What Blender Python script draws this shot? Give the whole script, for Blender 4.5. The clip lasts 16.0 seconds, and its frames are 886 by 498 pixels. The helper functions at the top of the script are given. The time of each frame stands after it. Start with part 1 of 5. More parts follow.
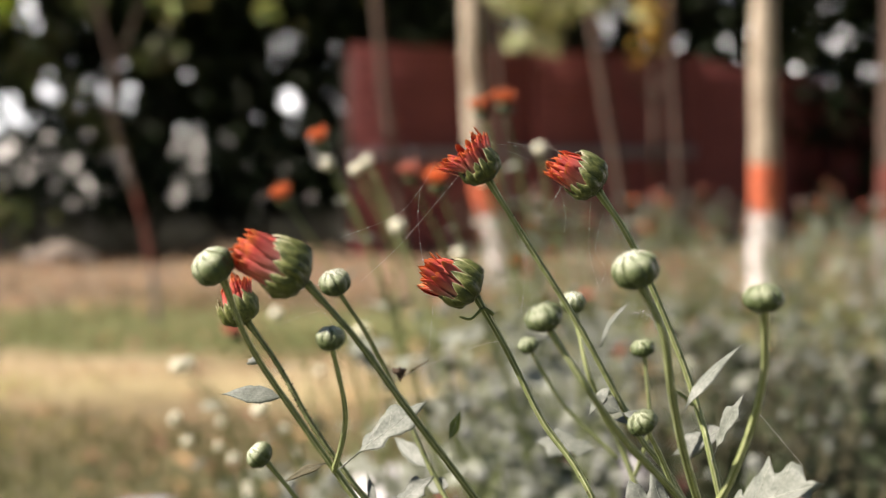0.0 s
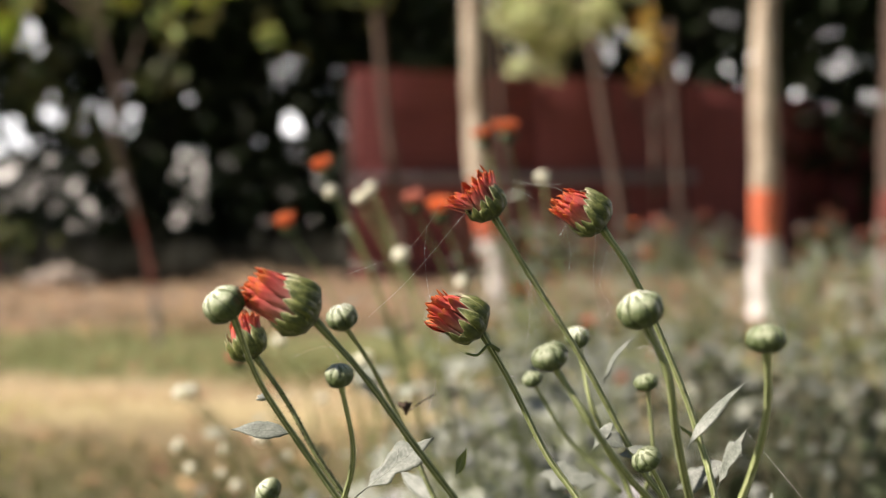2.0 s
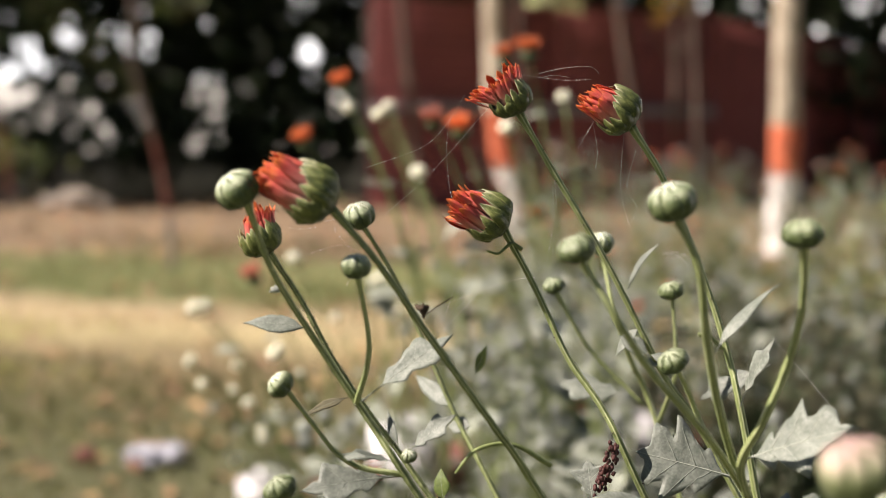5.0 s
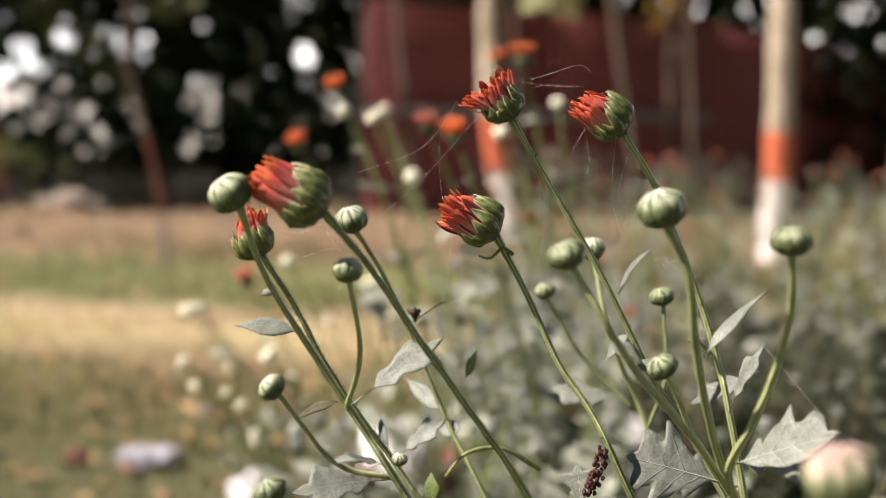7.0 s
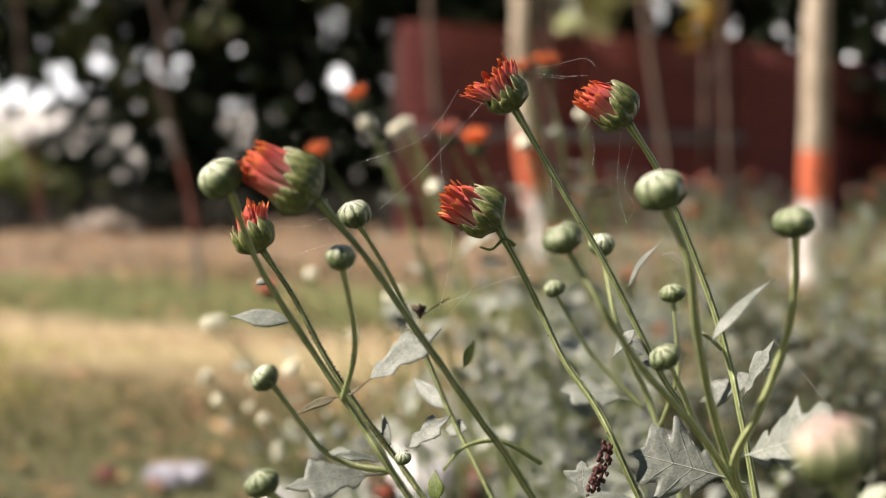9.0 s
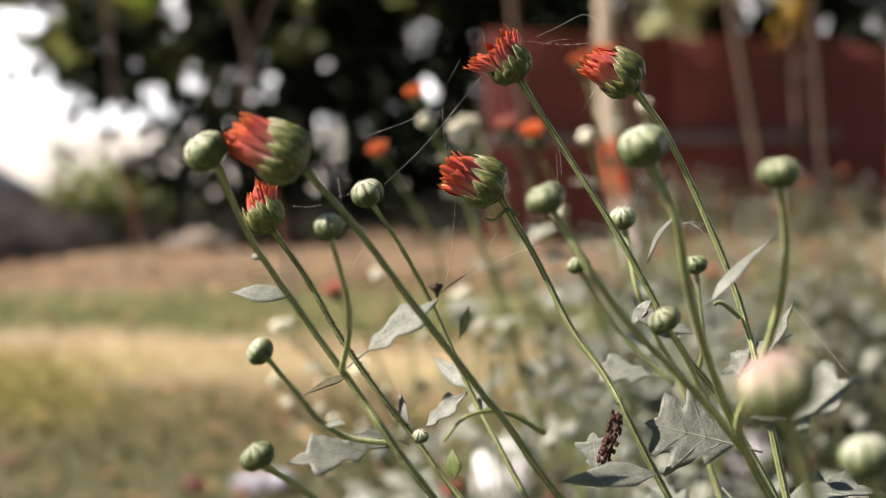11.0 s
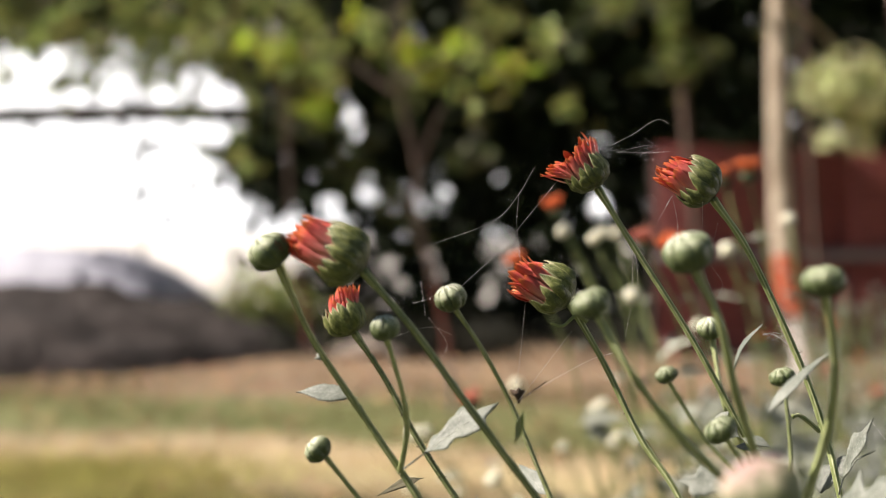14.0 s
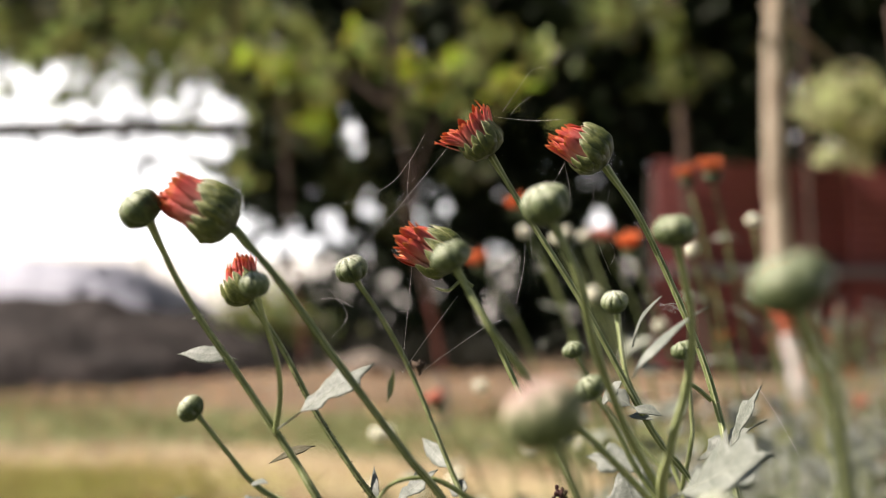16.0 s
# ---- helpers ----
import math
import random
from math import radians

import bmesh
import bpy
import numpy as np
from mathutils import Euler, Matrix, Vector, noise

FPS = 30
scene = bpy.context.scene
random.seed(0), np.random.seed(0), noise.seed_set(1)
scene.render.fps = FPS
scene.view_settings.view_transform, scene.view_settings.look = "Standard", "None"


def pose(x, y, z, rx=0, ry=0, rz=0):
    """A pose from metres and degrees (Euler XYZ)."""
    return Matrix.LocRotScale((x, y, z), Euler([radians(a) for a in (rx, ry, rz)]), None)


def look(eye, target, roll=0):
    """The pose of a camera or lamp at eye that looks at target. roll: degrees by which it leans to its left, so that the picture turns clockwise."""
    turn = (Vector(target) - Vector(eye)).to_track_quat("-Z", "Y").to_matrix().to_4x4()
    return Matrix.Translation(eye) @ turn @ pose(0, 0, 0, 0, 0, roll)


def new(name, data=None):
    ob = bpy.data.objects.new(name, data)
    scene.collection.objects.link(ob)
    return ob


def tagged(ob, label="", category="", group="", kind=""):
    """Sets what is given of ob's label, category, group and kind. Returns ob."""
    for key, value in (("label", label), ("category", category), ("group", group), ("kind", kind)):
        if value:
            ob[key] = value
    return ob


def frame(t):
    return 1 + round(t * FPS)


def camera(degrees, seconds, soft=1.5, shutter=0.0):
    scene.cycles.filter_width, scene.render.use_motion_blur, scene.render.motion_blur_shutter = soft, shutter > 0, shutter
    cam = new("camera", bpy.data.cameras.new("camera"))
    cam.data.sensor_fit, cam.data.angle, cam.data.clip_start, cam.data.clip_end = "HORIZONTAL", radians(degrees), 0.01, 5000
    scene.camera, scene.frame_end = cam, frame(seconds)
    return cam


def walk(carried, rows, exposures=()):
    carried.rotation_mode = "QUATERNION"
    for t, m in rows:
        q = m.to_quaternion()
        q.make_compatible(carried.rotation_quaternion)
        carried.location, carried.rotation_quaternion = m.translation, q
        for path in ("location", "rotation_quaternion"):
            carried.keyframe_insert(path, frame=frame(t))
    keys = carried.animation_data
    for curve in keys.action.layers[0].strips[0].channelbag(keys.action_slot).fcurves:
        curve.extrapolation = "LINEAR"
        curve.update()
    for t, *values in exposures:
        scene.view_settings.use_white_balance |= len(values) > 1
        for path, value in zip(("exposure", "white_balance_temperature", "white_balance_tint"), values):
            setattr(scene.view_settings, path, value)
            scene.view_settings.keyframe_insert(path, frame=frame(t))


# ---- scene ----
cam = camera(32.65, 16.0, soft=0.5)
cam.data.dof.use_dof = True
cam.data.dof.focus_distance = 0.635
cam.data.dof.aperture_fstop = 6.7
PATH = [
    (0.0, pose(0.0000, 0.0000, 0.7600, 85.000, 0.030, -0.003)),
    (0.5, pose(-0.0038, -0.0037, 0.7626, 85.269, -0.240, 0.104)),
    (1.0, pose(-0.0063, -0.0051, 0.7635, 85.419, -0.322, 0.079)),
    (1.5, pose(-0.0062, -0.0052, 0.7638, 85.570, -0.268, 0.052)),
    (2.0, pose(-0.0026, -0.0079, 0.7667, 85.873, -0.137, 0.033)),
    (2.5, pose(-0.0019, -0.0065, 0.7625, 85.160, -0.365, 0.049)),
    (3.0, pose(-0.0069, -0.0033, 0.7628, 85.979, -1.064, 0.248)),
    (3.5, pose(-0.0127, -0.0000, 0.7591, 86.015, -1.237, 0.537)),
    (4.0, pose(-0.0120, 0.0038, 0.7540, 84.877, -1.412, 0.714)),
    (4.5, pose(-0.0086, 0.0124, 0.7478, 83.867, -1.307, 0.774)),
    (4.7, pose(-0.0057, 0.0141, 0.7481, 83.349, -1.234, 0.719)),
    (7.0, pose(-0.0040, 0.0108, 0.7490, 83.507, -1.681, 0.541)),
    (7.5, pose(-0.0044, 0.0106, 0.7475, 83.641, -1.541, 0.616)),
    (8.0, pose(-0.0044, 0.0126, 0.7469, 83.700, -1.497, 0.831)),
    (8.5, pose(-0.0001, 0.0139, 0.7434, 84.243, -1.541, 1.318)),
    (8.7, pose(0.0045, 0.0201, 0.7394, 84.338, -1.501, 1.571)),
    (10.8, pose(0.0444, 0.0250, 0.7222, 84.536, 0.546, 4.635)),
    (11.0, pose(0.0497, 0.0284, 0.7186, 84.783, 0.630, 5.462)),
    (11.5, pose(0.0609, 0.0298, 0.7130, 85.533, 0.355, 7.614)),
    (12.0, pose(0.0672, 0.0250, 0.7204, 88.016, 0.631, 10.121)),
    (12.5, pose(0.0774, 0.0242, 0.7180, 87.907, 0.114, 10.852)),
    (13.0, pose(0.0877, 0.0258, 0.7176, 88.577, 0.888, 11.705)),
    (13.5, pose(0.0889, 0.0271, 0.7157, 88.705, 0.087, 11.625)),
    (14.0, pose(0.0934, 0.0285, 0.7152, 89.094, -0.091, 12.172)),
    (14.5, pose(0.1064, 0.0292, 0.7115, 89.660, -0.636, 12.751)),
    (15.0, pose(0.1273, 0.0361, 0.7005, 89.609, -0.936, 12.273)),
    (15.5, pose(0.1370, 0.0415, 0.6945, 89.244, -0.281, 11.883)),
    (16.0, pose(0.1411, 0.0405, 0.6933, 89.805, -0.375, 12.433)),
]
walk(cam, PATH)

# ---- light: low sun from the left, pale sky ----
SUN_FROM = Vector((-1.0, -0.20, 1.0)).normalized()
world = bpy.data.worlds.new("world")
scene.world = world
world.use_nodes = True
wn = world.node_tree.nodes
sky = wn.new("ShaderNodeTexSky")
sky.sky_type = "NISHITA"
sky.sun_disc = False
sky.sun_elevation = math.asin(SUN_FROM.z)
sky.sun_rotation = math.atan2(SUN_FROM.x, SUN_FROM.y)
wn["Background"].inputs["Strength"].default_value = 0.034
world.node_tree.links.new(sky.outputs["Color"], wn["Background"].inputs["Color"])
sun = new("sun", bpy.data.lights.new("sun", "SUN"))
sun.data.energy, sun.data.angle, sun.data.color = 6.8, radians(0.6), (1.0, 0.88, 0.79)
sun.matrix_world = look(SUN_FROM * 20, (0, 0, 0))
scene.view_settings.exposure = 0.68


# ---- materials ----
def surface(name, low, high, scale=40.0, rough=0.6, bump=0.2, fine=6.0, metal=0.0, thin=0.0, vary=0.15, spec=0.4, stretch=(1, 1, 1), third=None):
    """Two colours mixed by noise at two scales, fine relief, and a little spread from object to object."""
    m = bpy.data.materials.new(name)
    m.use_nodes = True
    nodes, link = m.node_tree.nodes, m.node_tree.links.new
    bsdf = nodes["Principled BSDF"]
    where = nodes.new("ShaderNodeTexCoord")
    place = nodes.new("ShaderNodeMapping")
    place.inputs["Scale"].default_value = stretch
    link(where.outputs["Object"], place.inputs["Vector"])
    info = nodes.new("ShaderNodeObjectInfo")
    coarse, grain = nodes.new("ShaderNodeTexNoise"), nodes.new("ShaderNodeTexNoise")
    for n, s in ((coarse, scale), (grain, scale * fine)):
        n.inputs["Scale"].default_value = s
        n.inputs["Detail"].default_value = 5
        link(place.outputs["Vector"], n.inputs["Vector"])
    ramp = nodes.new("ShaderNodeValToRGB")
    ramp.color_ramp.elements[0].position, ramp.color_ramp.elements[1].position = 0.36, 0.64
    ramp.color_ramp.elements[0].color, ramp.color_ramp.elements[1].color = (*low, 1), (*high, 1)
    if third:
        e = ramp.color_ramp.elements.new(0.74)
        e.color = (*third, 1)
    both = nodes.new("ShaderNodeMath")
    both.operation = "MULTIPLY_ADD"
    both.inputs[1].default_value = 0.45
    link(grain.outputs["Fac"], both.inputs[0])
    half = nodes.new("ShaderNodeMath")
    half.operation = "MULTIPLY"
    half.inputs[1].default_value = 0.55
    link(coarse.outputs["Fac"], half.inputs[0])
    link(half.outputs["Value"], both.inputs[2])
    link(both.outputs["Value"], ramp.inputs["Fac"])
    tint = nodes.new("ShaderNodeHueSaturation")
    spread = nodes.new("ShaderNodeMapRange")
    spread.inputs["To Min"].default_value, spread.inputs["To Max"].default_value = 1 - vary, 1 + vary
    link(info.outputs["Random"], spread.inputs["Value"])
    link(spread.outputs["Result"], tint.inputs["Value"])
    link(ramp.outputs["Color"], tint.inputs["Color"])
    link(tint.outputs["Color"], bsdf.inputs["Base Color"])
    bsdf.inputs["Roughness"].default_value = rough
    bsdf.inputs["Metallic"].default_value = metal
    bsdf.inputs["Specular IOR Level"].default_value = spec
    if bump:
        relief = nodes.new("ShaderNodeBump")
        relief.inputs["Strength"].default_value = bump
        relief.inputs["Distance"].default_value = 0.3 / scale
        link(both.outputs["Value"], relief.inputs["Height"])
        link(relief.outputs["Normal"], bsdf.inputs["Normal"])
    if thin:
        glow = nodes.new("ShaderNodeBsdfTranslucent")
        link(tint.outputs["Color"], glow.inputs["Color"])
        mix = nodes.new("ShaderNodeMixShader")
        mix.inputs["Fac"].default_value = thin
        link(bsdf.outputs["BSDF"], mix.inputs[1])
        link(glow.outputs["BSDF"], mix.inputs[2])
        link(mix.outputs["Shader"], nodes["Material Output"].inputs["Surface"])
    return m


def islands(m, vary=0.35, hue=0.02):
    """Lets each loose piece of a joined mesh take its own tone."""
    nodes, link = m.node_tree.nodes, m.node_tree.links.new
    geo, tint = nodes.new("ShaderNodeNewGeometry"), nodes["Hue/Saturation/Value"]
    for out, lo, hi in (("Value", 1 - vary, 1 + vary), ("Hue", 0.5 - hue, 0.5 + hue)):
        r = nodes.new("ShaderNodeMapRange")
        r.inputs["To Min"].default_value, r.inputs["To Max"].default_value = lo, hi
        link(geo.outputs["Random Per Island"], r.inputs["Value"])
        link(r.outputs["Result"], tint.inputs[out])
    return m


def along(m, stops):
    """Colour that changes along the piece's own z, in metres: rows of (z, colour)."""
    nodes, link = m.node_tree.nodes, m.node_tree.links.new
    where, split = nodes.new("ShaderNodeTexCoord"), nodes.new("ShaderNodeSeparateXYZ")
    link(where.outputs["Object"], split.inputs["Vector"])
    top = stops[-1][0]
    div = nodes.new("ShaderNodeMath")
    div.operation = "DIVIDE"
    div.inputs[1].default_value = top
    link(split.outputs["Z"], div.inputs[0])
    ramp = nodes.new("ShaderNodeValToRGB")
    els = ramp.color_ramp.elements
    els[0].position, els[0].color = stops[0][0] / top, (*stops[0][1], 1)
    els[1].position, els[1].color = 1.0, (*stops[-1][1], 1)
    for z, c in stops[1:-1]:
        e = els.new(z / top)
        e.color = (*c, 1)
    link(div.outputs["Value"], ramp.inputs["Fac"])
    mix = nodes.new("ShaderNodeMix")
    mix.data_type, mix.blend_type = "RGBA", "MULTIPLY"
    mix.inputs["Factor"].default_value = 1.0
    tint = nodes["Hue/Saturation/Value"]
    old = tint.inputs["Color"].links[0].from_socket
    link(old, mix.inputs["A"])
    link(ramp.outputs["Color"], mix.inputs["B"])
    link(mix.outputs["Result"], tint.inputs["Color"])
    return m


M_STEM = surface("stem_green", (0.12, 0.15, 0.048), (0.26, 0.30, 0.115), 90, 0.6, 0.5, vary=0.12, stretch=(1, 1, 0.25), third=(0.34, 0.36, 0.19))
M_RIB = surface("stem_rib", (0.27, 0.31, 0.135), (0.50, 0.52, 0.31), 120, 0.6, 0.4, vary=0.1, stretch=(1, 1, 0.3))
M_HAIR = surface("stem_hair", (0.50, 0.50, 0.40), (0.66, 0.66, 0.56), 300, 0.6, 0)
M_STEM_DRY_SHADED = surface("dry_and_shaded_stem", (0.10, 0.09, 0.05), (0.20, 0.18, 0.11), 200, 0.8, 0.8)
# Pale tip over green base, pushed further to hold sunlit top and shaded underside.
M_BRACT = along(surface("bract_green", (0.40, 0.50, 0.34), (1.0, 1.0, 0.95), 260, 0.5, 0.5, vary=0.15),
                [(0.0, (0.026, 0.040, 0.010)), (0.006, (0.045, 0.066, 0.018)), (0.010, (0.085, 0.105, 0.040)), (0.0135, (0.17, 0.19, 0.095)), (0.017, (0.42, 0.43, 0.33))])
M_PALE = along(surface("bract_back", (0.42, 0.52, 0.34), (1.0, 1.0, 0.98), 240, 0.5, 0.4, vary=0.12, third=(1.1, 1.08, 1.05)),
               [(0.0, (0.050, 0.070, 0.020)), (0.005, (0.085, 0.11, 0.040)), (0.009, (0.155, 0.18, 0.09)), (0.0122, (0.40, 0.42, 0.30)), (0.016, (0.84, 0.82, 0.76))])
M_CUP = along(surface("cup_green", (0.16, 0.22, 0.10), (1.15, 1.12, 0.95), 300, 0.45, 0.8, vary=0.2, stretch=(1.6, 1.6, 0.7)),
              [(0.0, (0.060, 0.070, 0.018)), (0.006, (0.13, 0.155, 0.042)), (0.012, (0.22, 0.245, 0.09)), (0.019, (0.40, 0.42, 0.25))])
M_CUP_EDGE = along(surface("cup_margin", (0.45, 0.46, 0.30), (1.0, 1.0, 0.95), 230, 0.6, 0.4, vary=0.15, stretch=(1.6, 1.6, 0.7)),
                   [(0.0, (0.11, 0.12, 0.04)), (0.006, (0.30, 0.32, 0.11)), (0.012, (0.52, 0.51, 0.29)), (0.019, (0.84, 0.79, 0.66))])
M_PETAL = along(surface("petal_outside", (0.78, 0.66, 0.62), (1.0, 1.0, 1.0), 300, 0.5, 0.4, thin=0.30, vary=0.15, stretch=(5, 5, 0.35)),
                [(0.0, (0.84, 0.66, 0.52)), (0.005, (0.86, 0.52, 0.47)), (0.010, (0.82, 0.285, 0.245)), (0.0155, (0.76, 0.135, 0.110)), (0.0182, (0.84, 0.24, 0.07)), (0.020, (0.92, 0.47, 0.10))])
M_PETAL_IN = along(surface("petal_inside", (0.7, 0.6, 0.6), (1.0, 1.0, 1.0), 300, 0.5, 0.3, thin=0.22, vary=0.3, stretch=(5, 5, 0.35)),
                   [(0.0, (0.42, 0.15, 0.08)), (0.009, (0.36, 0.03, 0.022)), (0.014, (0.66, 0.11, 0.05)), (0.020, (0.88, 0.36, 0.11))])
M_LEAF = surface("leaf_grey_green", (0.118, 0.136, 0.110), (0.255, 0.272, 0.232), 150, 0.5, 0.3, thin=0.22, vary=0.2)
M_LEAF_BACK = surface("leaf_underside", (0.210, 0.226, 0.198), (0.305, 0.320, 0.285), 160, 0.75, 0.12, thin=0.22, vary=0.15)
M_LEAF_FAR = surface("bed_leaf", (0.19, 0.21, 0.16), (0.42, 0.435, 0.36), 60, 0.6, 0.15, thin=0.22, vary=0.35)
# Bed leaf darkened to stand for plants that lie in shade.
M_LEAF_SHADED = surface("bed_leaf_in_shade", (0.014, 0.024, 0.010), (0.042, 0.052, 0.020), 60, 0.8, 0.4, thin=0.12, vary=0.5, spec=0.15)
M_THREAD = surface("spider_silk", (0.34, 0.33, 0.32), (0.5, 0.48, 0.46), 300, 0.4, 0)
M_TWIG = surface("dry_twig", (0.035, 0.024, 0.015), (0.10, 0.065, 0.04), 300, 0.8, 0.6)
M_FRESH = surface("fresh_leaf", (0.085, 0.125, 0.025), (0.20, 0.26, 0.06), 150, 0.5, 0.3, thin=0.3, vary=0.2)
M_VEIN = surface("leaf_vein", (0.30, 0.32, 0.27), (0.38, 0.40, 0.34), 200, 0.6, 0)
M_YELLOW = islands(surface("yellowed_leaf", (0.34, 0.20, 0.03), (0.56, 0.36, 0.07), 8, 0.6, 0.2, thin=0.4), 0.4, 0.03)
M_SEED = surface("dried_florets", (0.03, 0.010, 0.009), (0.10, 0.030, 0.024), 400, 0.7, 0.5)
M_BARK = surface("pale_bark", (0.22, 0.16, 0.105), (0.60, 0.515, 0.40), 9, 0.85, 0.9, vary=0.1, stretch=(1, 1, 0.55), third=(0.48, 0.32, 0.14))
M_WHITE = surface("limewash", (0.62, 0.57, 0.54), (0.82, 0.78, 0.75), 25, 0.9, 0.5, third=(0.5, 0.42, 0.38))
M_RED = surface("red_oxide_paint", (0.48, 0.10, 0.045), (0.62, 0.17, 0.08), 25, 0.8, 0.5, third=(0.6, 0.3, 0.2))
# Foot paints darkened for the trees that stand in shade.
M_RED_SHADED = surface("red_paint_in_shade", (0.10, 0.03, 0.022), (0.17, 0.05, 0.035), 25, 0.85, 0.5)
M_WHITE_SHADED = surface("limewash_in_shade", (0.16, 0.14, 0.13), (0.26, 0.23, 0.21), 25, 0.9, 0.5)
M_SHEET = surface("red_sheet_metal", (0.178, 0.045, 0.042), (0.255, 0.072, 0.066), 5, 0.55, 0.1, fine=9, vary=0.10, third=(0.29, 0.12, 0.10))
M_BATTEN = surface("grey_batten", (0.20, 0.19, 0.20), (0.32, 0.30, 0.31), 12, 0.8, 0.3, stretch=(0.3, 1, 1))
M_POLE = surface("bamboo_pole", (0.058, 0.037, 0.028), (0.115, 0.076, 0.056), 10, 0.75, 0.4, stretch=(1, 1, 0.3))
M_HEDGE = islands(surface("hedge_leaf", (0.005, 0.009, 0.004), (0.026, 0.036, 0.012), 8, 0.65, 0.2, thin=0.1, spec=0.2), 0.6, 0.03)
# Hedge leaf again in a brighter colour, so outer clumps look sunlit.
M_HEDGE_SUNLIT = islands(surface("sunlit_hedge_leaf", (0.020, 0.032, 0.008), (0.20, 0.21, 0.065), 3, 0.6, 0.2, thin=0.3), 0.6, 0.04)
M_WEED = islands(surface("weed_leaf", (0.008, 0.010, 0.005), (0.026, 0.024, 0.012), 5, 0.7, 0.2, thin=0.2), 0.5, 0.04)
# Canopy leaf made brighter and yellower to carry sunlight in its colour.
M_SUNLEAF = islands(surface("sunlight_leaf", (0.28, 0.34, 0.03), (0.66, 0.70, 0.10), 30, 0.5, 0.2, thin=0.45), 0.5, 0.05)
M_CANOPY = islands(surface("canopy_leaf", (0.07, 0.09, 0.02), (0.44, 0.46, 0.14), 30, 0.5, 0.2, thin=0.45), 0.75, 0.05)
M_TRUNK = surface("thicket_trunk", (0.015, 0.012, 0.010), (0.05, 0.04, 0.03), 10, 0.9, 0.5, stretch=(1, 1, 0.3))
M_GRASS = islands(surface("grass_blade", (0.092, 0.110, 0.030), (0.20, 0.185, 0.072), 2.5, 0.7, 0, thin=0.3), 0.4, 0.035)
# Grass in a brighter colour that stands for a sunlit patch of lawn.
M_LIME = islands(surface("yellow_green_grass", (0.38, 0.36, 0.11), (0.56, 0.52, 0.23), 2.5, 0.7, 0, thin=0.3), 0.35, 0.03)
# Added low leaves, coloured dark to give the shade between bed plants.
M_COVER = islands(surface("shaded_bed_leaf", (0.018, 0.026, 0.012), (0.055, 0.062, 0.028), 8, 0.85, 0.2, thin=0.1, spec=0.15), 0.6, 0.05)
M_STRAW = islands(surface("dry_grass", (0.34, 0.24, 0.11), (0.55, 0.42, 0.22), 2.5, 0.8, 0, thin=0.25), 0.35, 0.02)
M_LITTER = islands(surface("leaf_litter", (0.20, 0.10, 0.055), (0.42, 0.25, 0.14), 6, 0.85, 0.2), 0.5, 0.03)
M_STONE = surface("whitewashed_stone", (0.60, 0.58, 0.60), (0.85, 0.83, 0.84), 18, 0.9, 0.6, third=(0.45, 0.40, 0.40))
M_BRICK = surface("red_brick", (0.11, 0.040, 0.034), (0.20, 0.075, 0.06), 20, 0.9, 0.6)
M_ROCK = surface("pale_rock", (0.20, 0.165, 0.135), (0.36, 0.31, 0.26), 10, 0.9, 0.8)
M_SOIL = surface("mound_soil", (0.008, 0.006, 0.0055), (0.036, 0.028, 0.025), 2.2, 0.95, 0.8, fine=7, third=(0.10, 0.085, 0.08))
M_RAG = surface("white_rag", (0.36, 0.36, 0.41), (0.52, 0.52, 0.57), 60, 0.9, 0.4)
M_TARP = surface("grey_tarpaulin", (0.26, 0.27, 0.33), (0.43, 0.44, 0.52), 4, 0.6, 0.4)


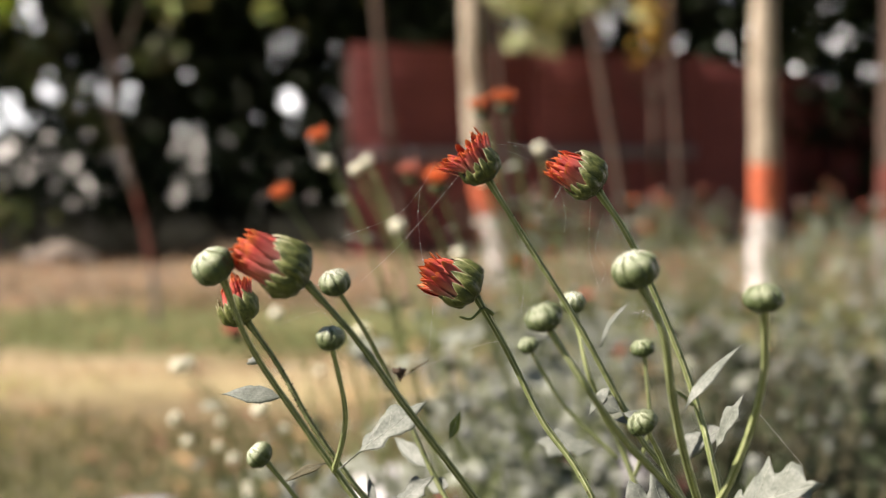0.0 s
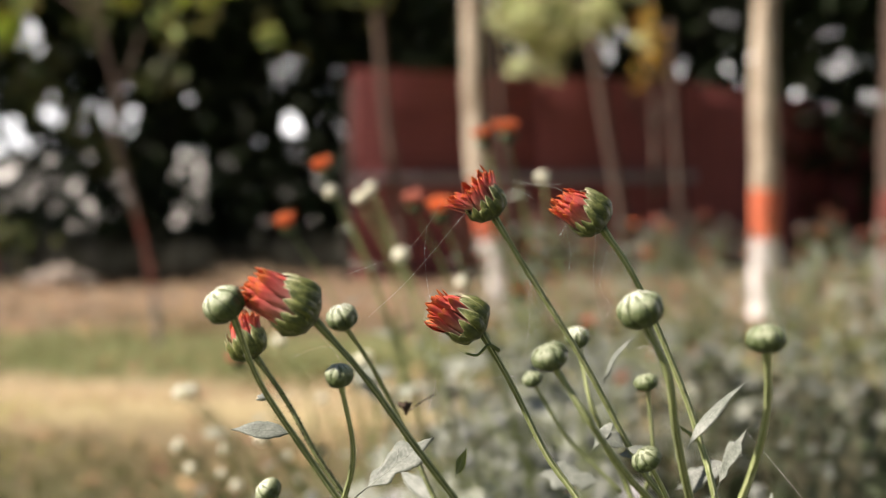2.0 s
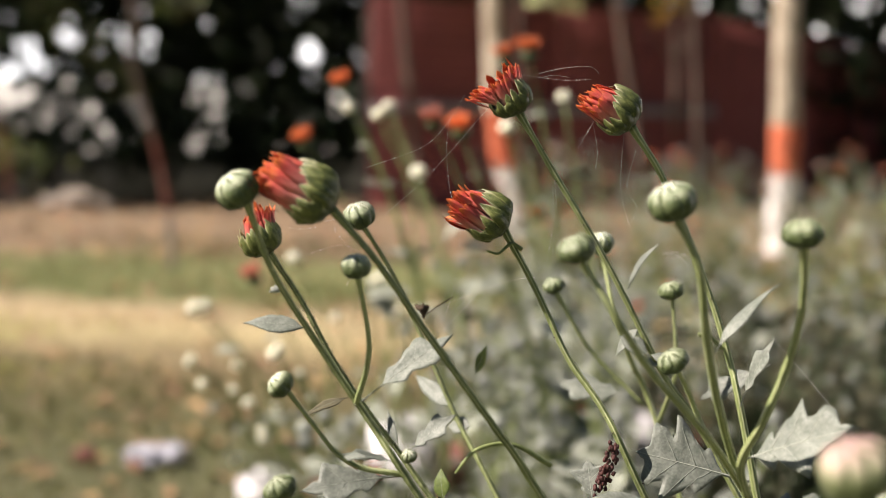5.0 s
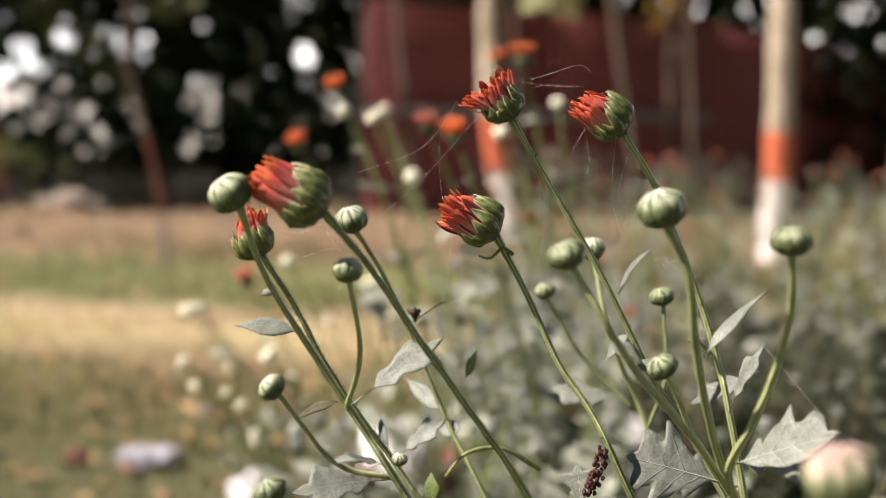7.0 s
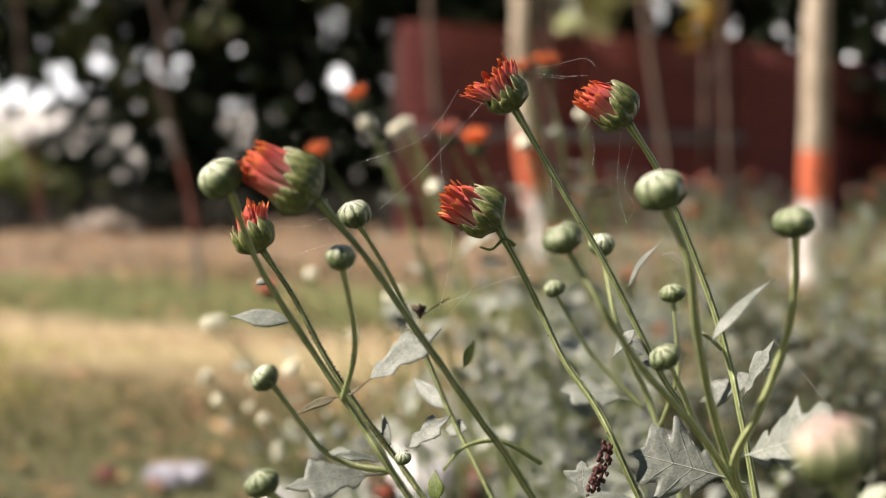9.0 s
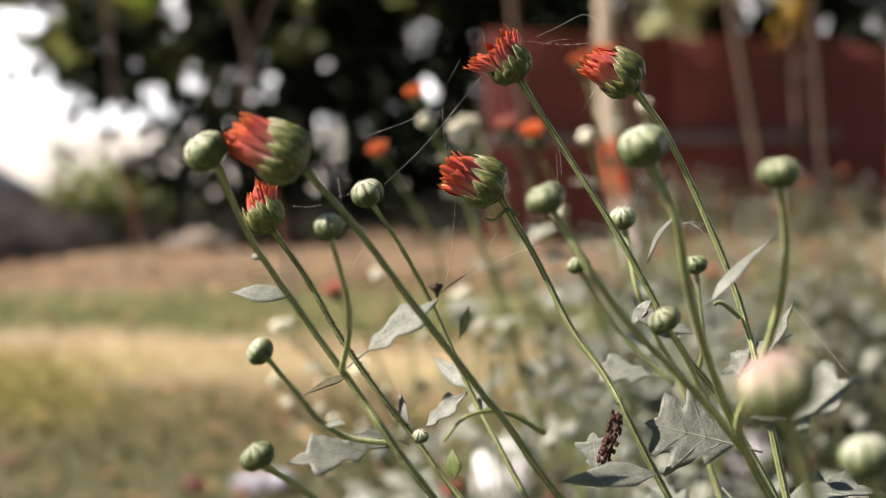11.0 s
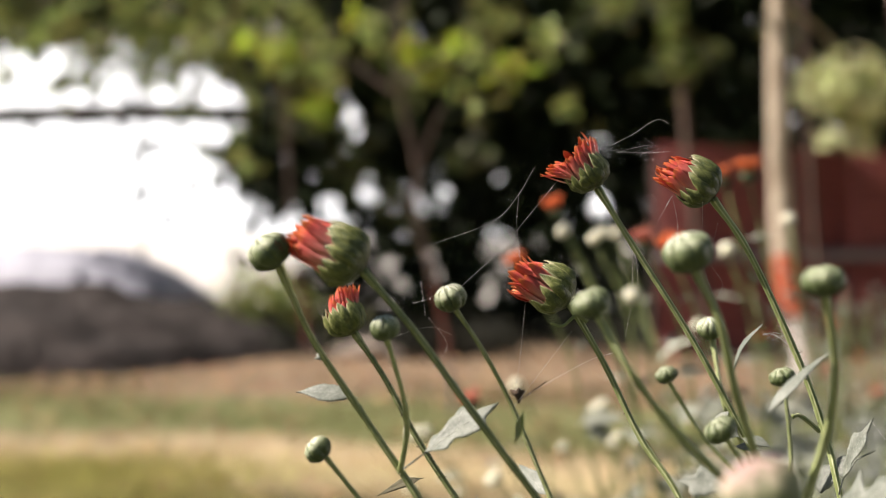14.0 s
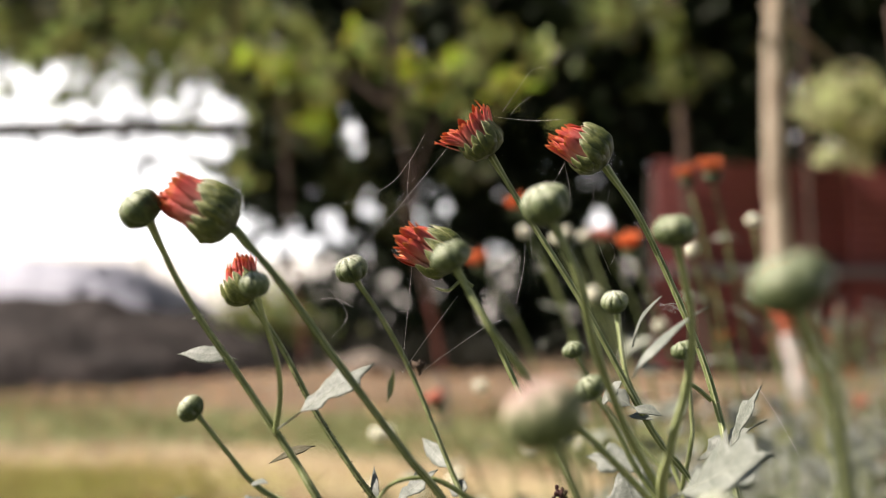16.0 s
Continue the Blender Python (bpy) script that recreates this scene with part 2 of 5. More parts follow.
def ground_material():
    """Lawn in bands, toned partly for the sun and shade on them: turf near by, a strip of dry grass, turf again, bare
    litter-strewn earth under the trees.
    """
    m = surface("lawn", (0.075, 0.085, 0.03), (0.17, 0.145, 0.07), 1.6, 0.95, 0.6, fine=22, vary=0, third=(0.24, 0.18, 0.095))
    nodes, link = m.node_tree.nodes, m.node_tree.links.new
    where, split = nodes.new("ShaderNodeTexCoord"), nodes.new("ShaderNodeSeparateXYZ")
    link(where.outputs["Object"], split.inputs["Vector"])
    wob = nodes.new("ShaderNodeTexNoise")
    wob.inputs["Scale"].default_value, wob.inputs["Detail"].default_value = 1.1, 6
    link(where.outputs["Object"], wob.inputs["Vector"])
    add = nodes.new("ShaderNodeMath")
    add.operation = "MULTIPLY_ADD"
    add.inputs[1].default_value = 1.0
    link(wob.outputs["Fac"], add.inputs[0])
    link(split.outputs["Y"], add.inputs[2])
    ramp = nodes.new("ShaderNodeValToRGB")
    div = nodes.new("ShaderNodeMath")
    div.operation = "DIVIDE"
    div.inputs[1].default_value = 16.0
    link(add.outputs["Value"], div.inputs[0])
    link(div.outputs["Value"], ramp.inputs["Fac"])
    els = ramp.color_ramp.elements
    els[0].position, els[0].color = 0.225, (0.108, 0.108, 0.052, 1)
    # Pale last stop puts the bright distant haze into the ground colour.
    els[1].position, els[1].color = 0.88, (0.85, 0.82, 0.78, 1)
    for p, c in ((0.27, (0.24, 0.175, 0.095)), (0.287, (0.53, 0.43, 0.23)), (0.325, (0.56, 0.43, 0.27)), (0.341, (0.18, 0.21, 0.075)), (0.40, (0.19, 0.205, 0.08)), (0.42, (0.27, 0.185, 0.125)), (0.80, (0.22, 0.15, 0.10))):
        e = els.new(p)
        e.color = (*c, 1)
    mix = nodes.new("ShaderNodeMix")
    mix.data_type = "RGBA"
    mix.inputs["Factor"].default_value = 0.72
    tint = nodes["Hue/Saturation/Value"]
    link(tint.inputs["Color"].links[0].from_socket, mix.inputs["A"])
    link(ramp.outputs["Color"], mix.inputs["B"])
    bed = nodes.new("ShaderNodeMath")
    bed.operation = "MULTIPLY_ADD"
    bed.inputs[1].default_value = -0.185
    link(add.outputs["Value"], bed.inputs[0])
    link(split.outputs["X"], bed.inputs[2])
    edge = nodes.new("ShaderNodeMapRange")
    edge.inputs["From Min"].default_value, edge.inputs["From Max"].default_value = 0.06, 0.14
    link(bed.outputs["Value"], edge.inputs["Value"])
    end = nodes.new("ShaderNodeMapRange")
    end.inputs["From Min"].default_value, end.inputs["From Max"].default_value = 4.9, 4.5
    link(add.outputs["Value"], end.inputs["Value"])
    far_side = nodes.new("ShaderNodeMapRange")
    far_side.inputs["From Min"].default_value, far_side.inputs["From Max"].default_value = 2.9, 2.2
    link(bed.outputs["Value"], far_side.inputs["Value"])
    start = nodes.new("ShaderNodeMapRange")
    start.inputs["From Min"].default_value, start.inputs["From Max"].default_value = 0.3, 0.9
    link(add.outputs["Value"], start.inputs["Value"])
    limits = nodes.new("ShaderNodeMath")
    limits.operation = "MULTIPLY"
    link(far_side.outputs["Result"], limits.inputs[0])
    link(start.outputs["Result"], limits.inputs[1])
    both_ends = nodes.new("ShaderNodeMath")
    both_ends.operation = "MULTIPLY"
    link(limits.outputs["Value"], both_ends.inputs[0])
    link(end.outputs["Result"], both_ends.inputs[1])
    inside = nodes.new("ShaderNodeMath")
    inside.operation = "MULTIPLY"
    link(edge.outputs["Result"], inside.inputs[0])
    link(both_ends.outputs["Value"], inside.inputs[1])
    # Bed soil, darkened so that the shade among the plants is in its colour.
    shaded_soil = nodes.new("ShaderNodeMix")
    shaded_soil.data_type = "RGBA"
    shaded_soil.inputs["B"].default_value = (0.055, 0.047, 0.036, 1)
    link(inside.outputs["Value"], shaded_soil.inputs["Factor"])
    link(mix.outputs["Result"], shaded_soil.inputs["A"])
    link(shaded_soil.outputs["Result"], tint.inputs["Color"])
    return m


M_LAWN = ground_material()
# Pink-tipped bud; its lower stops are darkened for the underside's shade too.
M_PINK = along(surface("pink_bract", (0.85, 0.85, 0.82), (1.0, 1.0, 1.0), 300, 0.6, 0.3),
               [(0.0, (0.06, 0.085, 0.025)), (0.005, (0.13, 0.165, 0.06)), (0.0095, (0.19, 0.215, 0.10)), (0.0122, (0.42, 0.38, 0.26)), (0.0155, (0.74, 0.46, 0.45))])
# Leaf colour raised towards cream, with the bough's sunlight put into it.
M_BOUGH = islands(surface("sunlit_leaf", (0.40, 0.42, 0.17), (0.68, 0.68, 0.40), 8, 0.5, 0.2, thin=0.5), 0.6, 0.04)
M_CREAM = surface("cream_bract", (0.72, 0.69, 0.50), (0.88, 0.85, 0.68), 300, 0.6, 0.2)
M_HAZE = bpy.data.materials.new("bright_haze")
M_HAZE.use_nodes = True
hz = M_HAZE.node_tree.nodes
hz["Principled BSDF"].inputs["Base Color"].default_value = (0.8, 0.8, 0.8, 1)
hz["Principled BSDF"].inputs["Emission Color"].default_value = (1.0, 0.985, 0.99, 1)
hz["Principled BSDF"].inputs["Emission Strength"].default_value = 1.1


# ---- building blocks ----
def mesh_of(name, bm, mats):
    me = bpy.data.meshes.new(name)
    bm.normal_update()
    bm.to_mesh(me)
    bm.free()
    for m in mats if isinstance(mats, (list, tuple)) else [mats]:
        me.materials.append(m)
    return me


def smooth(me, on=True):
    me.polygons.foreach_set("use_smooth", [on] * len(me.polygons))
    return me


def put(name, me, parent=None, m=None, label=""):
    ob = new(name, me)
    if parent:
        ob.parent = parent
    if m is not None:
        ob.matrix_basis = m
    return tagged(ob, label) if label else ob


def part(name, bm, mats, parent, label="", soft=True):
    me = mesh_of(name, bm, mats)
    return put(name, smooth(me, soft), parent, None, label)


def thing(name, place, label, category, group="", kind=""):
    ob = new(name)
    ob.empty_display_size = 0.02
    ob.location = place
    return tagged(ob, label, category, group, kind)


def curve_through(points, n):
    """n points on a smooth line through the given ones."""
    p = [Vector(q) for q in points]
    p = [p[0] * 2 - p[1]] + p + [p[-1] * 2 - p[-2]]
    out = []
    for k in range(n):
        u = k / (n - 1) * (len(p) - 3)
        i = min(int(u), len(p) - 4)
        t = u - i
        a, b, c, d = p[i:i + 4]
        out.append(0.5 * (2 * b + (c - a) * t + (2 * a - 5 * b + 4 * c - d) * t * t + (3 * b - a - 3 * c + d) * t ** 3))
    return out


def tube(bm, line, radius, sides=8, ridge=0.0, mat=0, cap=True, ribs=0):
    """A tube along a line; radius is a number or a function of 0..1; ridge alternates it round the section, or swells it at a number of ribs."""
    rings, side = [], None
    for i, p in enumerate(line):
        d = (line[min(i + 1, len(line) - 1)] - line[max(i - 1, 0)]).normalized()
        side = (d.orthogonal() if side is None else side - d * side.dot(d)).normalized()
        up = d.cross(side)
        r = radius(i / (len(line) - 1)) if callable(radius) else radius
        ring = []
        for k in range(sides):
            a = 2 * math.pi * k / sides
            q = r * (1 + ridge * (math.cos(ribs * a) if ribs else 1 if k % 2 else -1))
            ring.append(bm.verts.new(p + (side * math.cos(a) + up * math.sin(a)) * q))
        rings.append(ring)
    for a, b in zip(rings, rings[1:]):
        for k in range(sides):
            f = bm.faces.new((a[k], a[(k + 1) % sides], b[(k + 1) % sides], b[k]))
            f.material_index = mat
    if cap:
        for ring in (rings[0][::-1], rings[-1]):
            bm.faces.new(ring).material_index = mat


def aim(axis, spin=0.0):
    """The turn that takes z to the axis."""
    return Vector(axis).to_track_quat("Z", "Y").to_matrix().to_4x4() @ Matrix.Rotation(spin, 4, "Z")


def box(bm, lo, hi, m=None, mat=0):
    vs = [Vector((x, y, z)) for x in (lo[0], hi[0]) for y in (lo[1], hi[1]) for z in (lo[2], hi[2])]
    v = [bm.verts.new(m @ q if m else q) for q in vs]
    for f in ((0, 1, 3, 2), (4, 6, 7, 5), (0, 4, 5, 1), (2, 3, 7, 6), (0, 2, 6, 4), (1, 5, 7, 3)):
        bm.faces.new([v[i] for i in f]).material_index = mat


def lump(bm, centre, size, seed, rough=0.25, seg=12, rings=8, mat=0):
    """A boulder-like solid."""
    rnd = random.Random(seed)
    off = Vector((rnd.random() * 50, rnd.random() * 50, rnd.random() * 50))
    grid = []
    for j in range(rings + 1):
        th = math.pi * j / rings
        row = []
        for k in range(seg):
            ph = 2 * math.pi * k / seg
            d = Vector((math.sin(th) * math.cos(ph), math.sin(th) * math.sin(ph), math.cos(th)))
            q = d * (1 + rough * noise.noise(d * 1.7 + off) + rough * 0.4 * noise.noise(d * 5 + off))
            row.append(bm.verts.new(Vector(centre) + Vector((q.x * size[0], q.y * size[1], q.z * size[2]))))
        grid.append(row)
    for a, b in zip(grid, grid[1:]):
        for k in range(seg):
            bm.faces.new((a[k], b[k], b[(k + 1) % seg], a[(k + 1) % seg])).material_index = mat
    bmesh.ops.remove_doubles(bm, verts=[v for r in (grid[0], grid[-1]) for v in r], dist=1e-6)


# ---- ground and distance ----
def build_ground():
    bm = bmesh.new()
    xs = [-220, -60, -20, -9] + [-6 + 0.25 * i for i in range(45)] + [9, 20, 60, 220]
    ys = [-60, -12, -4] + [-1 + 0.25 * i for i in range(57)] + [18, 30, 60, 220]
    rows = []
    for y in ys:
        row = []
        for x in xs:
            z = 0.018 * noise.noise(Vector((x * 0.9, y * 0.9, 0))) + 0.010 * noise.noise(Vector((x * 3, y * 3, 4)))
            row.append(bm.verts.new((x, y, z if abs(x) < 12 and y < 16 else 0.0)))
        rows.append(row)
    for a, b in zip(rows, rows[1:]):
        for i in range(len(xs) - 1):
            bm.faces.new((a[i], a[i + 1], b[i + 1], b[i]))
    ob = put("ground", smooth(mesh_of("ground", bm, M_LAWN)))
    tagged(ob, "patchy lawn with dry grass strip and bare earth", "ground", kind="structure")


def build_backdrop():
    bm = bmesh.new()
    low, high = [], []
    for k in range(25):
        a = radians(-75 + 150 * k / 24)
        low.append(bm.verts.new((90 * math.sin(a), 90 * math.cos(a), -1)))
        high.append(bm.verts.new((90 * math.sin(a), 90 * math.cos(a), 26)))
    for k in range(24):
        bm.faces.new((low[k], low[k + 1], high[k + 1], high[k]))
    tagged(put("backdrop", mesh_of("backdrop", bm, M_HAZE)), "bright hazy sky low over the far distance", "sky", kind="structure")


def blades(name, label, category, mat, count, spot, size, seed, flat=False, tree=None, clear=None):
    """Many small blades or leaves in one mesh: spot(rng, n) gives their places, size their length and width."""
    rng = np.random.RandomState(seed)
    p = spot(rng, count)
    n = len(p)
    ang = rng.uniform(0, 2 * np.pi, n)
    ln = rng.uniform(0.5, 1.2, n) * size[0]
    wd = rng.uniform(0.6, 1.2, n) * size[1]
    side = np.stack([np.cos(ang), np.sin(ang), rng.uniform(-0.3, 0.3, n)], 1)
    if flat is None:
        up = rng.normal(0, 1, (n, 3))
        up[:, 2] -= 0.6
        up /= np.linalg.norm(up, axis=1)[:, None]
        side = np.cross(up, rng.normal(0, 1, (n, 3)))
        side /= np.linalg.norm(side, axis=1)[:, None]
    else:
        lean = rng.uniform(1.0, 4.0, n) if flat else rng.uniform(0.0, 0.7, n)
        a2 = rng.uniform(0, 2 * np.pi, n)
        up = np.stack([np.cos(a2) * lean, np.sin(a2) * lean, np.full(n, 0.35 if flat else 1.0)], 1)
        up /= np.linalg.norm(up, axis=1)[:, None]
    if clear:
        keep = clear(rng, p) & clear(rng, p + up * ln[:, None] * 0.5) & clear(rng, p + up * ln[:, None])
        p, side, up, ln, wd, n = p[keep], side[keep], up[keep], ln[keep], wd[keep], int(keep.sum())
    nrm = np.cross(side, up)
    v = np.stack([p - side * wd[:, None] * 0.3, p + side * wd[:, None] * 0.3,
                  p + up * ln[:, None] * 0.55 + side * wd[:, None] * 0.5 + nrm * ln[:, None] * 0.08, p + up * ln[:, None],
                  p + up * ln[:, None] * 0.55 - side * wd[:, None] * 0.5 + nrm * ln[:, None] * 0.08], 1).reshape(-1, 3)
    base = np.arange(n)[:, None] * 5
    faces = (base + np.array([[0, 1, 2, 3, 4]])).tolist()
    me = bpy.data.meshes.new(name)
    me.from_pydata(v.tolist(), [], faces)
    me.materials.append(mat)
    if tree:
        me.transform(Matrix.Translation(-tree.location))
        return tagged(put(name, me, tree), label, kind="stuff")
    return tagged(put(name, me), label, category, kind="stuff")


def build_grass():
    def turf(rng, n):
        y = 0.6 + 6.0 * rng.uniform(0, 1, n) ** 1.05
        x = rng.uniform(-1, 1, n) * (0.5 + 0.42 * y) - 0.12 * y + 0.3 * rng.normal(0, 1, n)
        keep = (np.sin(x * 3.1 + 2 * np.sin(y * 1.7)) + np.sin(y * 4.3 + x * 1.3) + rng.uniform(-1.6, 1.6, n)) > -0.3
        keep &= ~((y > 3.75) & (y < 4.55) & (rng.uniform(0, 1, n) < 0.75))
        return np.stack([x, y, np.full(n, -0.004)], 1)[keep]

    def straw(rng, n):
        y = np.where(rng.uniform(0, 1, n) < 0.6, rng.normal(4.2, 0.28, n), rng.uniform(2.8, 6.0, n))
        x = rng.uniform(-1, 1, n) * (0.5 + 0.42 * y) - 0.12 * y
        return np.stack([x, y, np.full(n, -0.003)], 1)

    def litter(rng, n):
        y = np.where(rng.uniform(0, 1, n) < 0.75, rng.uniform(5.7, 8.6, n), rng.uniform(2.2, 5.7, n))
        x = rng.uniform(-1, 1, n) * (0.5 + 0.42 * y) - 0.15 * y
        return np.stack([x, y, np.full(n, 0.012)], 1)

    def weeds(rng, n):
        k = rng.randint(0, 60, n)
        c = np.stack([rng.uniform(-4.2, -0.6, 60), rng.uniform(7.9, 9.6, 60), rng.uniform(0.02, 0.10, 60)], 1)
        p = c[k] + rng.normal(0, 1, (n, 3)) * np.array([0.14, 0.12, 0.05])
        p[:, 2] = np.maximum(p[:, 2], 0.0)
        return p

    def lime(rng, n):
        y = rng.normal(3.75, 0.26, n)
        x = -1.2 - 1.4 * rng.uniform(0, 1, n) ** 0.8 + 0.2 * rng.normal(0, 1, n)
        keep = (np.sin(x * 5.3 + y) + np.sin(y * 7.1 - x * 2) + rng.uniform(-1.5, 1.5, n)) > -0.4
        return np.stack([x, y, np.full(n, -0.003)], 1)[keep]

    def cover(rng, n):
        y = 1.25 + 2.1 * rng.uniform(0, 1, n) ** 1.3
        x = 0.04 + 0.165 * y + rng.uniform(0, 1, n) * (0.18 + 0.2 * y)
        z = 0.30 * rng.uniform(0, 1, n) * (0.6 + 0.4 * np.sin(x * 9 + y * 5))
        return np.stack([x, y, z], 1)

    blades("yellow_green_grass", "grass at the lawn's edge, coloured bright yellow-green for sunlight", "grass", M_LIME, 17000, lime, (0.04, 0.005), 9)
    blades("bed_undergrowth", "low leaves filling the flower bed, coloured dark for shade", "undergrowth", M_COVER, 15000, cover, (0.06, 0.032), 10, None)
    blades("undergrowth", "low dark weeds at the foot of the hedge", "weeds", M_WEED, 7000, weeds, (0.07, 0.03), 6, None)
    blades("grass", "short uneven green lawn grass", "grass", M_GRASS, 62000, turf, (0.035, 0.0045), 3)
    blades("dry_grass", "sun-bleached dry grass stalks on the lawn", "grass", M_STRAW, 26000, straw, (0.032, 0.004), 4, True)
    blades("fallen_leaves", "brown dry leaves scattered on bare earth", "leaf litter", M_LITTER, 3800, litter, (0.055, 0.032), 5, True)


# ---- flower parts ----
def gore(bm, at, a0, a1, phi, half, base, bulge, rows=8, square=4.0, back=1):
    """One swollen scale on a rounded body: at(angle from the pole, turn, lift) gives the surface; its back is pale, its edges are greener."""
    cols = (-1.0, -0.78, -0.42, 0.0, 0.42, 0.78, 1.0)
    grid = []
    for j in range(rows + 1):
        u = j / rows
        th = a0 + (a1 - a0) * u
        w = half * math.sqrt(max(0.01, 1 - u ** square))
        grid.append([bm.verts.new(at(th, phi + w * c, base * (0.5 + 0.5 * u if back else 1.0 - 0.6 * u) + bulge * (1 - c * c) * math.sin(math.pi * (0.12 + 0.78 * u)) - (base * 1.2 if abs(c) == 1 else 0))) for c in cols])
    for j in range(rows):
        for k in range(6):
            f = bm.faces.new((grid[j][k], grid[j][k + 1], grid[j + 1][k + 1], grid[j + 1][k]))
            f.material_index = back if 0 < k < 5 else 1 - back


def bud_mesh(name, r, tall=0.85, seed=0, mats=None):
    """A closed bud: swollen overlapping scales over a rounded body, its stalk end at the origin, z along its axis."""
    rnd = random.Random(seed)
    bm = bmesh.new()

    def at(th, ph, lift):
        k = 0.95 + 0.05 * math.cos(2 * th) + 0.02 * math.sin(3 * ph + seed) + 0.015 * math.sin(2 * ph + 5 * th)
        q = (r * k + lift)
        return Vector((q * math.sin(th) * math.cos(ph), q * math.sin(th) * math.sin(ph), r * tall + q * tall * math.cos(th) * (0.93 if th < 1.57 else 1.0)))

    rows, seg = 10, 16
    grid = [[bm.verts.new(at(math.pi * j / rows, 2 * math.pi * k / seg, 0)) for k in range(seg)] for j in range(1, rows)]
    for a, b in zip(grid, grid[1:]):
        for k in range(seg):
            bm.faces.new((a[k], a[(k + 1) % seg], b[(k + 1) % seg], b[k])).material_index = 0
    bm.faces.new(grid[0][::-1]).material_index = 1
    bm.faces.new(grid[-1]).material_index = 0
    for count, top, base, bulge in ((9, 0.03, 0.03, 0.075), (8, 0.20, 0.06, 0.085), (8, 0.46, 0.09, 0.075)):
        turn = rnd.random() * 6
        for k in range(count):
            gore(bm, at, math.pi * 0.95, math.pi * (top + rnd.uniform(-0.02, 0.05)), turn + 2 * math.pi * k / count + rnd.uniform(-0.12, 0.12), math.pi / count * rnd.uniform(0.88, 1.2), base * r * rnd.uniform(0.8, 1.3), bulge * r * rnd.uniform(0.6, 1.3))
    bmesh.ops.recalc_face_normals(bm, faces=bm.faces)
    for v in bm.verts:
        v.co += r * 0.05 * noise.noise_vector(v.co * 260 + Vector((seed * 7, 0, 0)))
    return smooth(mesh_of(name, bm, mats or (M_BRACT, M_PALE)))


def cup_mesh(name, r, high, rise, seed=0):
    """The green cup of an opening flower: knobbly overlapping scales that stand taller towards the turn named high."""
    rnd = random.Random(seed)
    bm = bmesh.new()

    def at(th, ph, lift):
        c = math.cos(th)
        q = r * (1 + 0.04 * math.sin(3 * ph + seed)) + lift
        if c < 0:
            return Vector((q * math.sin(th) * math.cos(ph), q * math.sin(th) * math.sin(ph), r * 0.86 * (1 + c)))
        return Vector((q * (1 - 0.26 * c * c) * math.cos(ph), q * (1 - 0.26 * c * c) * math.sin(ph), r * (0.86 + 1.05 * c)))

    rows, seg = 8, 18
    grid = [[bm.verts.new(at(math.pi * (0.50 + 0.46 * j / rows), 2 * math.pi * k / seg, 0)) for k in range(seg)] for j in range(rows + 1)]
    for a, b in zip(grid, grid[1:]):
        for k in range(seg):
            bm.faces.new((a[k], a[(k + 1) % seg], b[(k + 1) % seg], b[k])).material_index = 0
    bm.faces.new(grid[0][::-1]).material_index = 1
    bm.faces.new(grid[-1]).material_index = 0
    for count, low, base, bulge in ((13, 0.0, 0.02, 0.06), (11, 0.11, 0.035, 0.09), (10, 0.22, 0.05, 0.11), (9, 0.33, 0.065, 0.10), (7, 0.42, 0.075, 0.08)):
        turn = rnd.random() * 6
        for k in range(count):
            ph = turn + 2 * math.pi * k / count + rnd.uniform(-0.2, 0.2)
            end = rise[0] + (rise[1] - rise[0]) * (0.5 - 0.5 * math.cos(ph - high)) + low + rnd.uniform(-0.04, 0.04)
            gore(bm, at, math.pi * 0.96, math.pi * min(0.85, max(0.06, end)), ph, math.pi / count * rnd.uniform(0.85, 1.35), base * r * rnd.uniform(0.6, 1.3), bulge * r * rnd.uniform(0.4, 1.6), 8, rnd.choice((2.4, 3.5, 6.0)), 0)
    bmesh.ops.recalc_face_normals(bm, faces=bm.faces)
    for v in bm.verts:
        v.co += r * 0.09 * noise.noise_vector(v.co * 330 + Vector((seed * 7, 0, 0)))
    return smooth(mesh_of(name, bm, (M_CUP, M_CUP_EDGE)))


